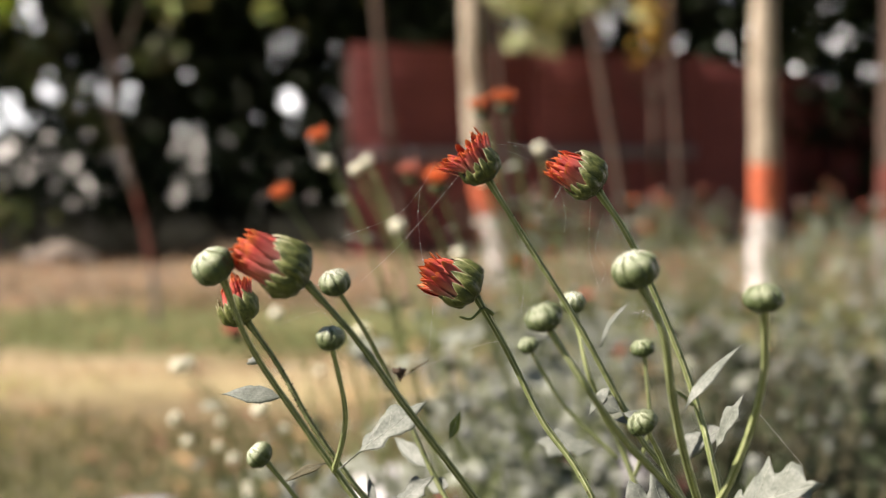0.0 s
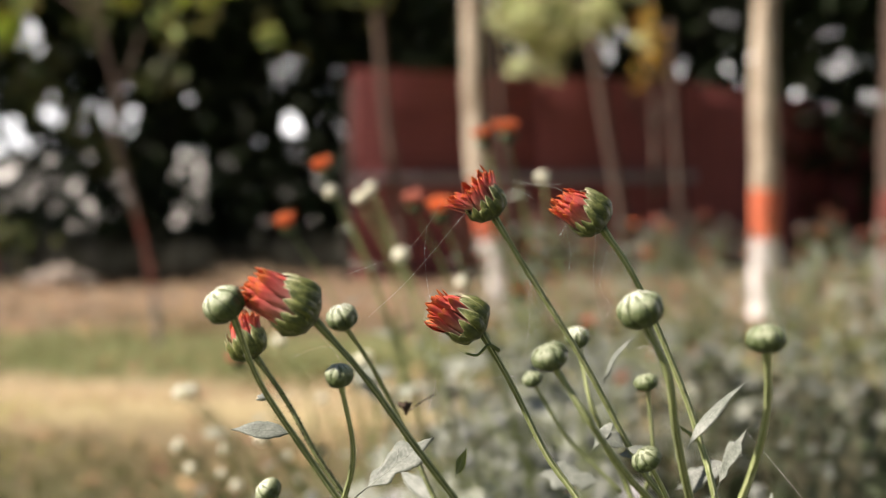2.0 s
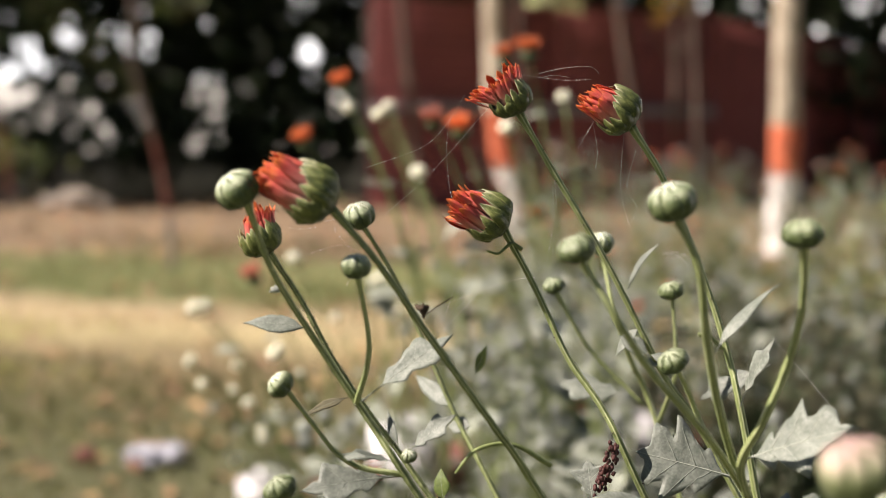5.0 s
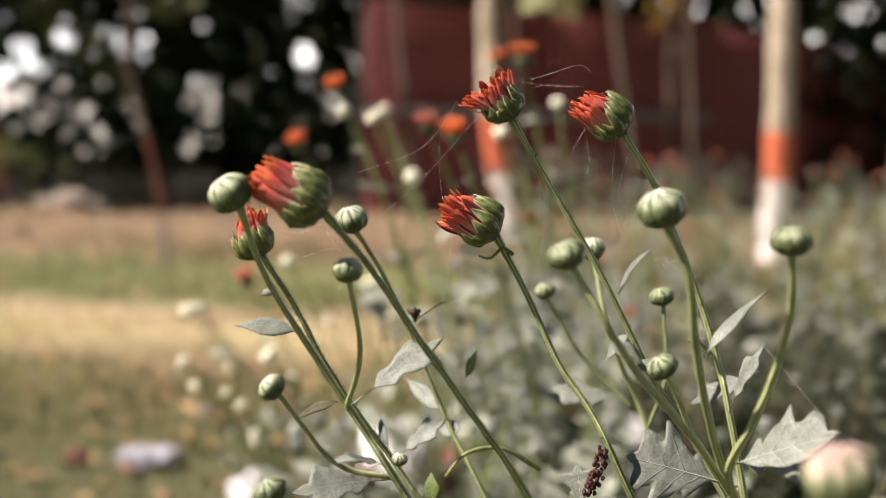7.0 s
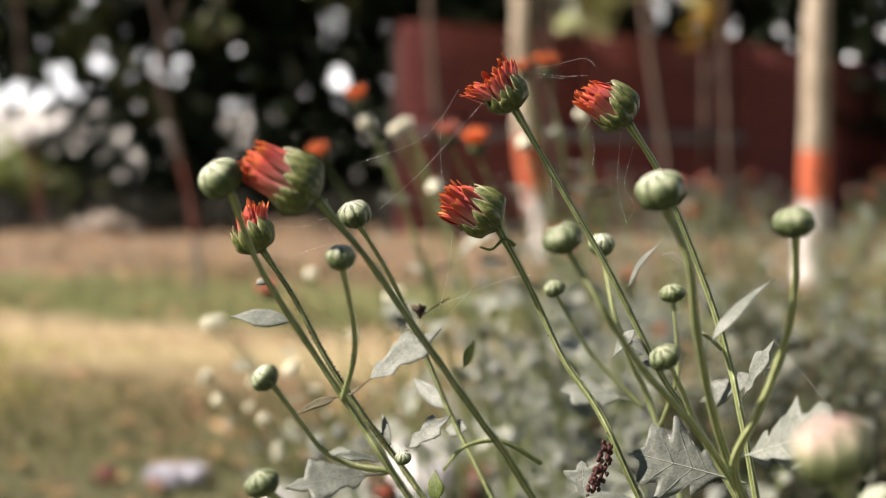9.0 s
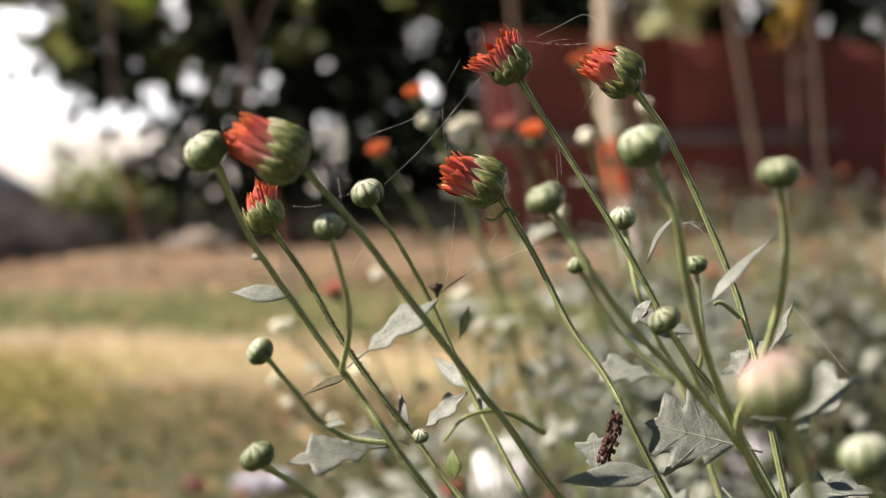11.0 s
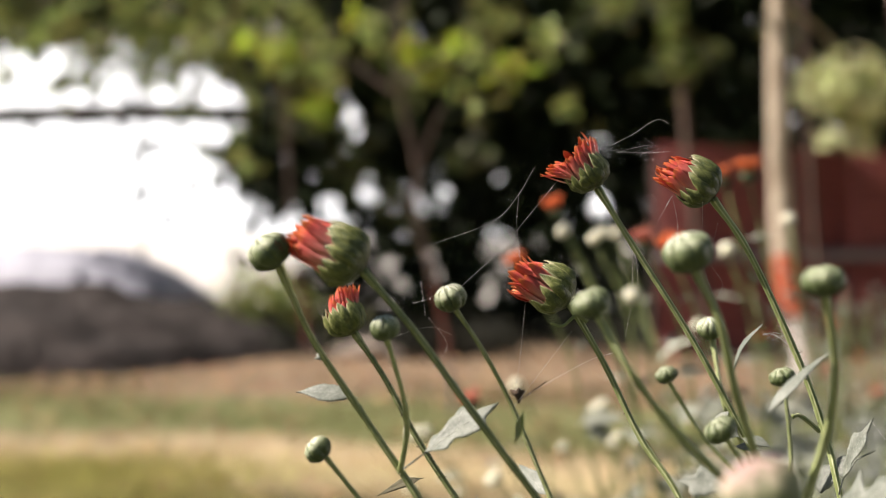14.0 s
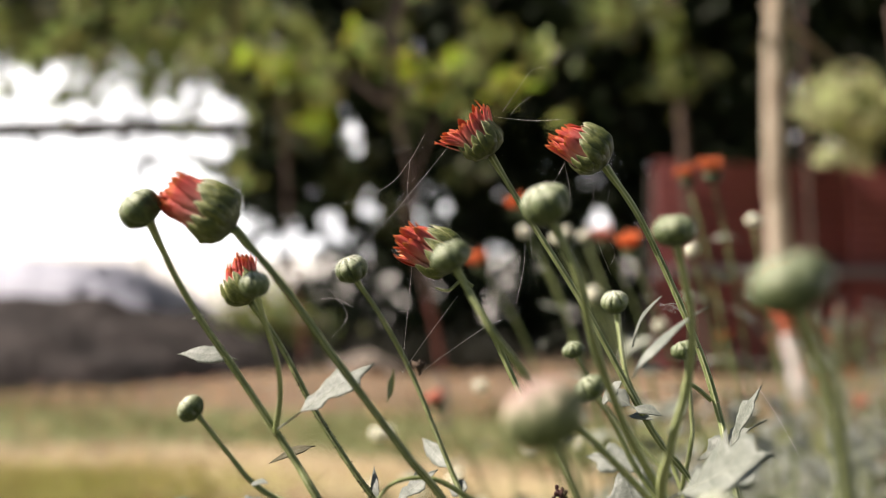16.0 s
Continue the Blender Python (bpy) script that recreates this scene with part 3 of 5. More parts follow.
def petal_mesh(name, length, width, curl, seed, hollow=0.26):
    """A narrow channelled ray petal with a rounded tip, root at the origin, bending outward along +x."""
    rnd = random.Random(seed)
    bm = bmesh.new()
    n = 12
    front, back = [], []
    for j in range(n + 1):
        u = j / n
        w = width * (0.35 + 0.65 * min(1, u * 2.2)) * math.sqrt(max(0.04, 1 - (max(0, u - 0.72) / 0.28) ** 2))
        bend = curl * u * u
        c = Vector((math.sin(bend) * u * length * 0.8, 0.0006 * math.sin(u * 5 + seed), length * u * (1 - 0.25 * abs(math.sin(bend)))))
        fr, bk = [], []
        for s in (-1, -0.4, 0.4, 1):
            y = s * w * 0.5
            x = -hollow * w * s * s * (1 - 0.4 * u)
            z = 0.0
            fr.append(bm.verts.new(c + Vector((x, y, z))))
            bk.append(bm.verts.new(c + Vector((x + 0.00022, y, z))))
        front.append(fr)
        back.append(bk)
    for j in range(n):
        for k in range(3):
            bm.faces.new((front[j][k], front[j + 1][k], front[j + 1][k + 1], front[j][k + 1])).material_index = 1
            bm.faces.new((back[j][k], back[j][k + 1], back[j + 1][k + 1], back[j + 1][k])).material_index = 0
        for a, b in ((0, 0), (3, 3)):
            bm.faces.new((front[j][a], back[j][a], back[j + 1][b], front[j + 1][b])).material_index = 0
    bmesh.ops.recalc_face_normals(bm, faces=bm.faces)
    return smooth(mesh_of(name, bm, (M_PETAL, M_PETAL_IN)))


PETALS = [petal_mesh("petal", 0.0190 + 0.0008 * (i % 3), 0.0020 + 0.0005 * (i % 2), (0.12, 0.35, 0.7, -0.12, -0.3, 0.9)[i], i) for i in range(6)]
OUTER = [petal_mesh("petal", 0.0180 + 0.0007 * (i % 3), 0.0040 + 0.0006 * (i % 2), (-0.22, -0.10, 0.03, -0.16)[i], 20 + i, 0.16) for i in range(4)]
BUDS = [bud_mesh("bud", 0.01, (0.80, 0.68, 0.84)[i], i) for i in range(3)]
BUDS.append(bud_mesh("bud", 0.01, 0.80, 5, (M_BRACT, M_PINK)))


def flower_head(parent, origin, root, axis, r, seed, rise, tufts, label="half-open orange-red flower head"):
    """An opening flower: a cup and tufts of petals; a tuft is a direction, a count, a length, a spread, its root beside the middle in radii, and whether its petals are broad and stand in a ring."""
    rnd = random.Random(seed)
    turn = aim(axis, seed)
    back = turn.to_3x3().inverted() @ Vector((0.75, 0.35, 0.5))
    m = Matrix.Translation(Vector(root) - Vector(origin)) @ turn @ Matrix.Scale(r / 0.01, 4)
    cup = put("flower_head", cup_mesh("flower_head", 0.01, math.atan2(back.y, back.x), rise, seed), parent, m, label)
    ax = Vector(axis).normalized()
    for way, count, length, spread, beside, broad in tufts:
        way = Vector(way).normalized()
        for i in range(count):
            a, d = i * 2.39996 + rnd.uniform(-0.3, 0.3), math.sqrt((i + 0.5) / count)
            if broad:
                a, d = 2 * math.pi * i / count + rnd.uniform(-0.1, 0.1), 1.0 - 0.14 * (i % 2)
            off = turn.to_3x3() @ Vector((math.cos(a) * d, math.sin(a) * d, 0))
            place = Vector(root) - Vector(origin) + ax * r * rnd.uniform(0.45, 0.7) + (off * (0.80 if broad else 0.5) + Vector(beside) * 0.8) * r
            z = (way + (off * 0.6 + Vector((rnd.gauss(0, 1), rnd.gauss(0, 1), rnd.gauss(0, 1))) * 0.25) * spread).normalized()
            out = off if broad else off + Vector(beside) * 1.5 + Vector((0, -0.15, 0))
            x = (out - z * out.dot(z)).normalized()
            x = (x + z.cross(x) * (rnd.uniform(-0.12, 0.12) if broad else rnd.uniform(-0.4, 0.4))).normalized()
            lay = Matrix.Translation(place) @ Matrix((x, z.cross(x), z)).transposed().to_4x4() @ Matrix.Scale(length * rnd.uniform(0.80, 1.06), 4)
            me = OUTER[rnd.randrange(4)] if broad else PETALS[rnd.choice((0, 3, 3, 3, 4, 4))]
            put("petal", me, cup, m.inverted() @ lay)
    return cup


def bud(parent, origin, centre, axis, r, seed, label=""):
    k = r / 0.01
    ax = Vector(axis).normalized()
    i = 3 if label else seed % 3
    root = Vector(centre) - ax * r * (0.80, 0.68, 0.84, 0.80)[i]
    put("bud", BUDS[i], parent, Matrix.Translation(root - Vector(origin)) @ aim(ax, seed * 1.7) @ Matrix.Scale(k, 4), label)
    return root


def stalked_bud(parent, origin, centre, axis, r, seed, points, r0, r1, stem_seed, rough=0, label=""):
    """A bud with the stalk that carries it: points lead down from just under the bud."""
    root = bud(parent, origin, centre, axis, r, seed, label)
    stem(parent, origin, [root + Vector(axis).normalized() * r * 0.12] + list(points), r0, r1, stem_seed, rough=rough)


def leaf_mesh(name, length, width, lobes, seed, droop=0.3, fold=0.14, mats=None):
    """A leaf with forward-pointing lobes, a stalk, a folded midrib and a bend; root at the origin, along +x, upper face to +z."""
    rnd = random.Random(seed)
    bm = bmesh.new()
    n = 30 if lobes else 14
    cols = (-1.0, -0.66, -0.33, 0.0, 0.33, 0.66, 1.0)
    top, low = [], []
    stalk = 0.26 if lobes else 0.10
    shift = (rnd.uniform(-0.12, 0.12), rnd.uniform(-0.12, 0.12))
    for j in range(n + 1):
        u = j / n
        blade = max(0.0, (u - stalk) / (1 - stalk))
        body = math.sin(math.pi * blade ** (0.8 if lobes else 0.72)) ** (0.62 + 0.75 * blade if lobes else 1.15) if 0 < blade < 1 else 0.0
        edges = []
        for side in (0, 1):
            cut = 1.0 + 0.10 * math.sin(blade * 9 + side * 2.1 + seed) + 0.05 * math.sin(blade * 31 + seed * 3 + side)
            if lobes:
                f = (lobes * blade + 0.55 + shift[side]) % 1.0
                saw = f / 0.72 if f < 0.72 else (1 - f) / 0.28
                cut = 0.42 + 0.62 * saw ** 0.8 + 0.05 * math.sin(blade * 47 + side * 2 + seed)
            edges.append(max(0.03 if blade <= 0 else 0.012, body * cut) * width * 0.5)
        tr, lr = [], []
        for c in cols:
            e = edges[0] if c < 0 else edges[1]
            y = c * e
            x = length * u + (0.42 * abs(c) * e if lobes else 0.1 * abs(c) * e)
            vein = 0.045 * e * math.sin(blade * 2 * math.pi * max(1, lobes) * 1.5 + abs(c) * 3) * abs(c)
            z = fold * abs(y) * (1 - 0.6 * abs(c)) + vein - droop * length * u * u + 0.012 * length * math.sin(6 * u + seed + 2.5 * c) * abs(c)
            tr.append(bm.verts.new((x, y, z)))
            lr.append(bm.verts.new((x, y, z - 0.0004)))
        top.append(tr)
        low.append(lr)
    k = len(cols) - 1
    for j in range(n):
        for i in range(k):
            bm.faces.new((top[j][i], top[j + 1][i], top[j + 1][i + 1], top[j][i + 1])).material_index = 0
            bm.faces.new((low[j][i], low[j][i + 1], low[j + 1][i + 1], low[j + 1][i])).material_index = 1
        bm.faces.new((top[j][0], low[j][0], low[j + 1][0], top[j + 1][0]))
        bm.faces.new((top[j][k], top[j + 1][k], low[j + 1][k], low[j][k]))
    bmesh.ops.recalc_face_normals(bm, faces=bm.faces)
    lift = Vector((0, 0, 0.00005))
    tube(bm, [row[3].co + lift for row in top[:-1]], lambda u: width * (0.011 - 0.008 * u), 5, 0, 2)
    for v in range(max(2, lobes) * 2 if width > 0.008 else 0):
        j = int(n * (stalk + (1 - stalk) * (0.12 + 0.6 * (v // 2) / max(2, lobes))))
        step = -1 if v % 2 else 1
        tube(bm, [top[min(n - 1, j + q)][3 + step * q].co + lift for q in range(4)], lambda u: width * (0.005 - 0.003 * u), 4, 0, 2)
    return smooth(mesh_of(name, bm, (*(mats or (M_LEAF, M_LEAF_BACK)), M_VEIN)))


def leaf(parent, origin, root, tip, width, lobes, seed, face=(0, -0.5, 0.85), droop=0.2, label="", mats=None):
    """A leaf from root to tip whose upper face looks roughly to face."""
    root, tip = Vector(root), Vector(tip)
    x = tip - root
    length = x.length
    x.normalize()
    z = (Vector(face) - x * Vector(face).dot(x)).normalized()
    y = z.cross(x)
    m = Matrix.Translation(root - Vector(origin)) @ Matrix((x, y, z)).transposed().to_4x4()
    me = leaf_mesh("leaf", length, width, lobes, seed, droop, mats=mats)
    return put("leaf", me, parent, m @ Matrix.Rotation(-droop * 0.8, 4, "Y"), label)


def stem(parent, origin, points, r0, r1, seed=0, mat=None, rough=0, label=""):
    """A ridged stalk from its flower end down; r0 above, r1 below; rough adds bristles and specks."""
    rnd = random.Random(seed)
    pts = [Vector(p) - Vector(origin) for p in points]
    line = curve_through(pts, 12 * (len(pts) - 1) + 1)
    bm = bmesh.new()

    def rad(u):
        knot = 0.10 * max(0, math.sin(u * 23 + seed)) ** 8
        return 1.0 * (r0 + (r1 - r0) * min(1.0, u * 1.6)) * (1 + knot) + 0.5 * r0 * max(0, 0.06 - u) / 0.06

    tube(bm, line, rad, 18, 0.11, ribs=6)
    for i, f in enumerate(list(bm.faces)[:-2]):
        f.material_index = 3 if i % 3 == 0 else 0
    for k in range(rough):
        i = rnd.randrange(2, len(line) * 2 // 3)
        d = Vector((rnd.uniform(-1, 1), rnd.uniform(-1, 0.2), rnd.uniform(-0.4, 0.6))).normalized()
        p = line[i] + d * rad(i / len(line)) * 0.9
        tube(bm, [p, p + d * r0 * rnd.uniform(0.4, 1.2)], lambda u: r0 * 0.30 * (1 - 0.7 * u), 5, 0, 1)
    for k in range(40 * min(len(pts), 6)):
        i = rnd.randrange(1, min(len(line) - 1, 62))
        d = Vector((rnd.uniform(-1, 1), rnd.uniform(-1, 0.6), rnd.uniform(-0.2, 0.8))).normalized()
        p = line[i].lerp(line[i + 1], rnd.random()) + d * rad(i / len(line)) * 0.8
        tube(bm, [p, p + d * rnd.uniform(0.0004, 0.0009)], lambda u: 0.00007 * (1.2 - u), 3, 0, 2, False)
    return part("stem", bm, (mat or M_STEM, M_TWIG, M_HAIR, mat or M_RIB), parent, label)


# ---- the near chrysanthemums ----
SUNNY = tuple(SUN_FROM * 0.8 + Vector((0, -0.8, 0.1)))


def left_plant():
    o = Vector((0.20, 0.64, 0.0))
    p = thing("chrysanthemum_plant", o, "flowering chrysanthemum with grey-green leaves and leaning stems", "plant", "near chrysanthemums")
    C = [(-0.0510, 0.560, 0.6985), (-0.033, 0.564, 0.677), (-0.015, 0.569, 0.651), (0.009, 0.577, 0.617), (0.027, 0.590, 0.589)]
    B1 = [(-0.081, 0.556, 0.699), (-0.073, 0.569, 0.673), (-0.055, 0.581, 0.641), (-0.036, 0.585, 0.612), (-0.021, 0.584, 0.590)]
    E = [(-0.0895, 0.687, 0.6665), (-0.0755, 0.690, 0.645), (-0.061, 0.692, 0.618), (-0.042, 0.693, 0.590), (-0.021, 0.694, 0.562)]
    B2 = [(-0.047, 0.717, 0.675), (-0.038, 0.725, 0.657), (-0.025, 0.732, 0.630), (-0.005, 0.728, 0.586), (0.013, 0.715, 0.555)]
    stem(p, o, C + [(0.085, 0.61, 0.49), (0.16, 0.63, 0.27), (0.20, 0.64, 0.0)], 0.0012, 0.00145, 1)
    stalked_bud(p, o, (-0.0845, 0.5523, 0.7057), (-0.55, -0.15, 0.75), 0.0081, 0, B1[1:] + [(0.035, 0.60, 0.50), (0.13, 0.62, 0.28), (0.195, 0.635, 0.0)], 0.0011, 0.00145, 2)
    stem(p, o, E + [(0.045, 0.68, 0.47), (0.14, 0.66, 0.26), (0.20, 0.645, 0.0)], 0.0012, 0.00145, 3, rough=150)
    stalked_bud(p, o, (-0.0516, 0.7171, 0.6815), (-0.30, -0.25, 0.9), 0.0077, 3, B2[1:] + [(0.06, 0.69, 0.47), (0.15, 0.66, 0.26), (0.205, 0.65, 0.0)], 0.001, 0.0013, 4, rough=24)
    stalked_bud(p, o, (-0.0418, 0.5559, 0.6785), (-0.15, -0.1, 0.95), 0.0054, 2, [(-0.0375, 0.568, 0.651), (-0.0385, 0.576, 0.637), (-0.043, 0.584, 0.621)], 0.0009, 0.001, 5)
    stalked_bud(p, o, (-0.0700, 0.5661, 0.6320), (-0.60, -0.1, 0.55), 0.0053, 3, [(-0.057, 0.573, 0.614), (-0.050, 0.577, 0.604), (-0.040, 0.581, 0.597), (-0.024, 0.584, 0.594)], 0.0008, 0.001, 6)
    stalked_bud(p, o, (-0.068, 0.550, 0.597), (-0.45, -0.15, 0.85), 0.0064, 4, [(-0.052, 0.570, 0.577), (-0.034, 0.585, 0.556), (0.0, 0.598, 0.535), (0.035, 0.60, 0.50)], 0.0011, 0.0014, 7)
    flower_head(p, o, (-0.0510, 0.560, 0.6985), (-0.80, -0.22, 0.56), 0.0104, 2, (0.02, 0.36),
                [((-0.88, -0.12, 0.44), 20, 1.16, 0.08, (0, 0, 0), True), ((-0.87, -0.10, 0.47), 16, 1.26, 0.05, (0.05, 0, 0.1), True), ((-0.89, -0.10, 0.45), 54, 1.26, 0.13, (0, 0, 0), False)])
    flower_head(p, o, (-0.0895, 0.687, 0.6665), (-0.48, -0.20, 0.85), 0.0092, 3, (0.12, 0.28),
                [((-0.26, -0.12, 1.0), 18, 0.78, 0.06, (0, 0, 0), True), ((-0.16, -0.10, 1.0), 14, 0.96, 0.10, (0.32, 0, 0.1), False), ((-0.28, -0.15, 0.95), 22, 0.84, 0.16, (-0.15, -0.1, 0), False)], "barely open red flower head")
    bud(p, o, (-0.0253, 0.6900, 0.5740), (-0.1, -0.4, 0.9), 0.0036, 5)
    rows = [((-0.063, 0.597, 0.648), (-0.088, 0.598, 0.650), 0.008, 0, (0.1, -0.75, 0.6), 0.25),
            ((-0.0404, 0.5780, 0.6238), (-0.0065, 0.5900, 0.6486), 0.0165, 2, SUNNY, 0.05),
            ((0.002, 0.577, 0.635), (0.0065, 0.570, 0.648), 0.005, 0, (-0.6, -0.6, 0.3), -0.1),
            ((-0.052, 0.664, 0.606), (-0.069, 0.658, 0.600), 0.0042, 0, (0.3, -0.6, 0.6), 0.5),
            ((-0.0061, 0.7280, 0.5880), (-0.0248, 0.7480, 0.6002), 0.009, 0, SUNNY, 0.15),
            ((0.0034, 0.7240, 0.5808), (-0.0078, 0.7320, 0.5786), 0.009, 0, SUNNY, 0.1),
            ((-0.028, 0.692, 0.573), (-0.005, 0.690, 0.594), 0.013, 2, SUNNY, 0.15),
            ((-0.024, 0.590, 0.592), (-0.063, 0.580, 0.588), 0.020, 2, SUNNY, 0.15),
            ((-0.030, 0.69, 0.578), (-0.036, 0.70, 0.592), 0.004, 0, SUNNY, 0.4),
            ((-0.030, 0.69, 0.570), (-0.055, 0.68, 0.577), 0.007, 2, (0, -0.6, 0.8), 0.4),
            ((-0.0089, 0.6800, 0.5561), (-0.0107, 0.6850, 0.5694), 0.008, 0, SUNNY, 0.3),
            ((-0.046, 0.565, 0.605), (-0.038, 0.56, 0.607), 0.004, 0, (0, -0.6, 0.8), 0.3)]
    for i, (a, b, w, lob, face, droop) in enumerate(rows):
        leaf(p, o, a, b, w, lob, 20 + i, face, droop, "small dark green leaf" if i == 2 else "curled dry leaf" if i == 3 else "small fresh green leaf" if i == 10 else "", (M_FRESH, M_FRESH) if i in (2, 10) else (M_STEM_DRY_SHADED, M_LEAF_BACK) if i == 3 else None)
    bm = bmesh.new()
    lump(bm, Vector((-0.0742, 0.585, 0.6647)) - o, (0.0022, 0.0016, 0.0013), 6, 0.8)
    part("dry_scrap", bm, M_LEAF_BACK, p, "pale withered scrap on the stem")
    bm = bmesh.new()
    tube(bm, [q - o for q in curve_through([(0.033, 0.592, 0.597), (0.018, 0.587, 0.606), (0.004, 0.582, 0.605), (-0.004, 0.58, 0.596)], 16)], lambda u: 0.0011 - 0.0005 * u, 7)
    part("leaf_stalk", bm, M_STEM, p)
    lower_leaves(p, o, C[-1], (0.16, 0.63, 0.27), 14, 70)
    lower_leaves(p, o, E[-1], (0.14, 0.66, 0.26), 12, 71)


def lower_leaves(p, o, high, low, count, seed, size=(0.03, 0.055)):
    """Leaves along the lower part of a stalk."""
    rnd = random.Random(seed)
    high, low = Vector(high), Vector(low)
    for i in range(count):
        u = (i + rnd.random()) / count
        a = high.lerp(low, u) + Vector((0, 0, -0.03))
        t = i * 2.4 + rnd.uniform(-0.4, 0.4)
        ln = rnd.uniform(*size)
        b = a + Vector((math.cos(t), math.sin(t), rnd.uniform(0.0, 0.7))).normalized() * ln
        leaf(p, o, a, b, ln * rnd.uniform(0.5, 0.7), 3, seed * 50 + i, (rnd.uniform(-0.4, 0.4), -0.3, 1), rnd.uniform(0.2, 0.5))


def right_plant():
    o = Vector((0.24, 0.68, 0.0))
    p = thing("chrysanthemum_plant", o, "tall chrysanthemum with opening orange flowers and round buds", "plant", "near chrysanthemums")
    A = [(0.0205, 0.683, 0.7315), (0.037, 0.683, 0.705), (0.062, 0.686, 0.665), (0.090, 0.690, 0.614), (0.111, 0.694, 0.584)]
    B = [(0.0700, 0.681, 0.7265), (0.086, 0.684, 0.702), (0.108, 0.688, 0.653), (0.118, 0.685, 0.623), (0.124, 0.680, 0.598)]
    D = [(0.0140, 0.640, 0.6840), (0.028, 0.643, 0.659), (0.0425, 0.642, 0.630), (0.057, 0.636, 0.610), (0.070, 0.631, 0.585)]
    B6 = [(0.070, 0.529, 0.700), (0.078, 0.530, 0.683), (0.083, 0.540, 0.659), (0.092, 0.560, 0.629), (0.108, 0.59, 0.591)]
    stem(p, o, A + [(0.15, 0.69, 0.50), (0.21, 0.68, 0.27), (0.24, 0.68, 0.0)], 0.0012, 0.0014, 11, rough=14)
    stem(p, o, B + [(0.15, 0.68, 0.49), (0.215, 0.68, 0.27), (0.245, 0.685, 0.0)], 0.0013, 0.0015, 12, rough=8)
    stem(p, o, D + [(0.12, 0.64, 0.48), (0.20, 0.66, 0.26), (0.235, 0.675, 0.0)], 0.0012, 0.0014, 13, rough=14)
    stalked_bud(p, o, (0.0675, 0.5291, 0.7067), (-0.35, -0.1, 0.9), 0.0083, 0, B6[1:] + [(0.15, 0.62, 0.50), (0.21, 0.65, 0.28), (0.24, 0.675, 0.0)], 0.0012, 0.0016, 14)
    stalked_bud(p, o, (0.0356, 0.5302, 0.6895), (-0.35, -0.2, 0.85), 0.0069, 1, [(0.048, 0.526, 0.669), (0.0545, 0.529, 0.659), (0.066, 0.540, 0.643), (0.088, 0.560, 0.618), (0.108, 0.59, 0.590)], 0.001, 0.0013, 15)
    stalked_bud(p, o, (0.0660, 0.7614, 0.6663), (-0.2, -0.3, 0.9), 0.0064, 2, [(0.072, 0.752, 0.635), (0.077, 0.755, 0.622), (0.084, 0.765, 0.605), (0.098, 0.775, 0.575), (0.14, 0.75, 0.45), (0.21, 0.70, 0.25), (0.245, 0.69, 0.0)], 0.001, 0.0014, 16)
    stalked_bud(p, o, (0.1101, 0.5166, 0.6981), (-0.12, -0.1, 0.95), 0.0072, 1, [(0.1145, 0.533, 0.671), (0.113, 0.544, 0.649), (0.107, 0.552, 0.626), (0.103, 0.570, 0.605), (0.112, 0.595, 0.583)], 0.0011, 0.0015, 17)
    stalked_bud(p, o, (0.0441, 0.7781, 0.6420), (-0.3, -0.3, 0.85), 0.0056, 4, [(0.060, 0.783, 0.614), (0.071, 0.784, 0.601), (0.092, 0.782, 0.581)], 0.0009, 0.0011, 18)
    stalked_bud(p, o, (0.0996, 0.7481, 0.6450), (-0.25, -0.1, 0.9), 0.0062, 7, [(0.1035, 0.748, 0.613), (0.103, 0.748, 0.600), (0.098, 0.760, 0.577)], 0.0008, 0.001, 19)
    stalked_bud(p, o, (0.0768, 0.5754, 0.6427), (-0.45, -0.2, 0.75), 0.0062, 10, [(0.085, 0.585, 0.628), (0.093, 0.590, 0.611), (0.106, 0.592, 0.594)], 0.0008, 0.0011, 20)
    stem(p, o, [(0.1035, 0.68, 0.635), (0.1063, 0.682, 0.6352), (0.1103, 0.684, 0.6323), (0.1147, 0.686, 0.6281)], 0.0007, 0.0009, 33)
    flower_head(p, o, (0.0205, 0.683, 0.7315), (-0.52, -0.25, 0.82), 0.0090, 0, (0.14, 0.38),
                [((-0.55, -0.22, 0.80), 20, 0.78, 0.06, (0, 0, 0), True), ((-0.22, -0.10, 1.0), 28, 0.88, 0.08, (0.18, -0.10, 0.16), False), ((-1.0, -0.12, 0.30), 30, 0.90, 0.12, (-0.30, -0.05, -0.05), False),
                 ((-0.62, -0.10, 0.70), 18, 0.66, 0.22, (-0.05, 0, 0), False)], "opening flower head with dark red petals")
    flower_head(p, o, (0.0700, 0.681, 0.7270), (-0.74, -0.20, 0.64), 0.0099, 1, (0.02, 0.38),
                [((-0.80, -0.18, 0.58), 20, 0.92, 0.08, (0, 0, 0), True), ((-0.92, -0.12, 0.42), 46, 1.06, 0.17, (-0.05, 0, -0.05), False), ((-0.82, 0.0, 0.62), 8, 1.06, 0.10, (0.12, 0.05, 0.22), False)])
    flower_head(p, o, (0.0140, 0.640, 0.6840), (-0.78, -0.20, 0.60), 0.0099, 4, (0.06, 0.38),
                [((-0.85, -0.15, 0.52), 20, 0.95, 0.08, (0, 0, 0), True), ((-0.88, -0.10, 0.48), 44, 1.08, 0.15, (0, 0, 0), False), ((-0.99, -0.10, 0.26), 10, 0.98, 0.12, (-0.15, 0, -0.25), False)])
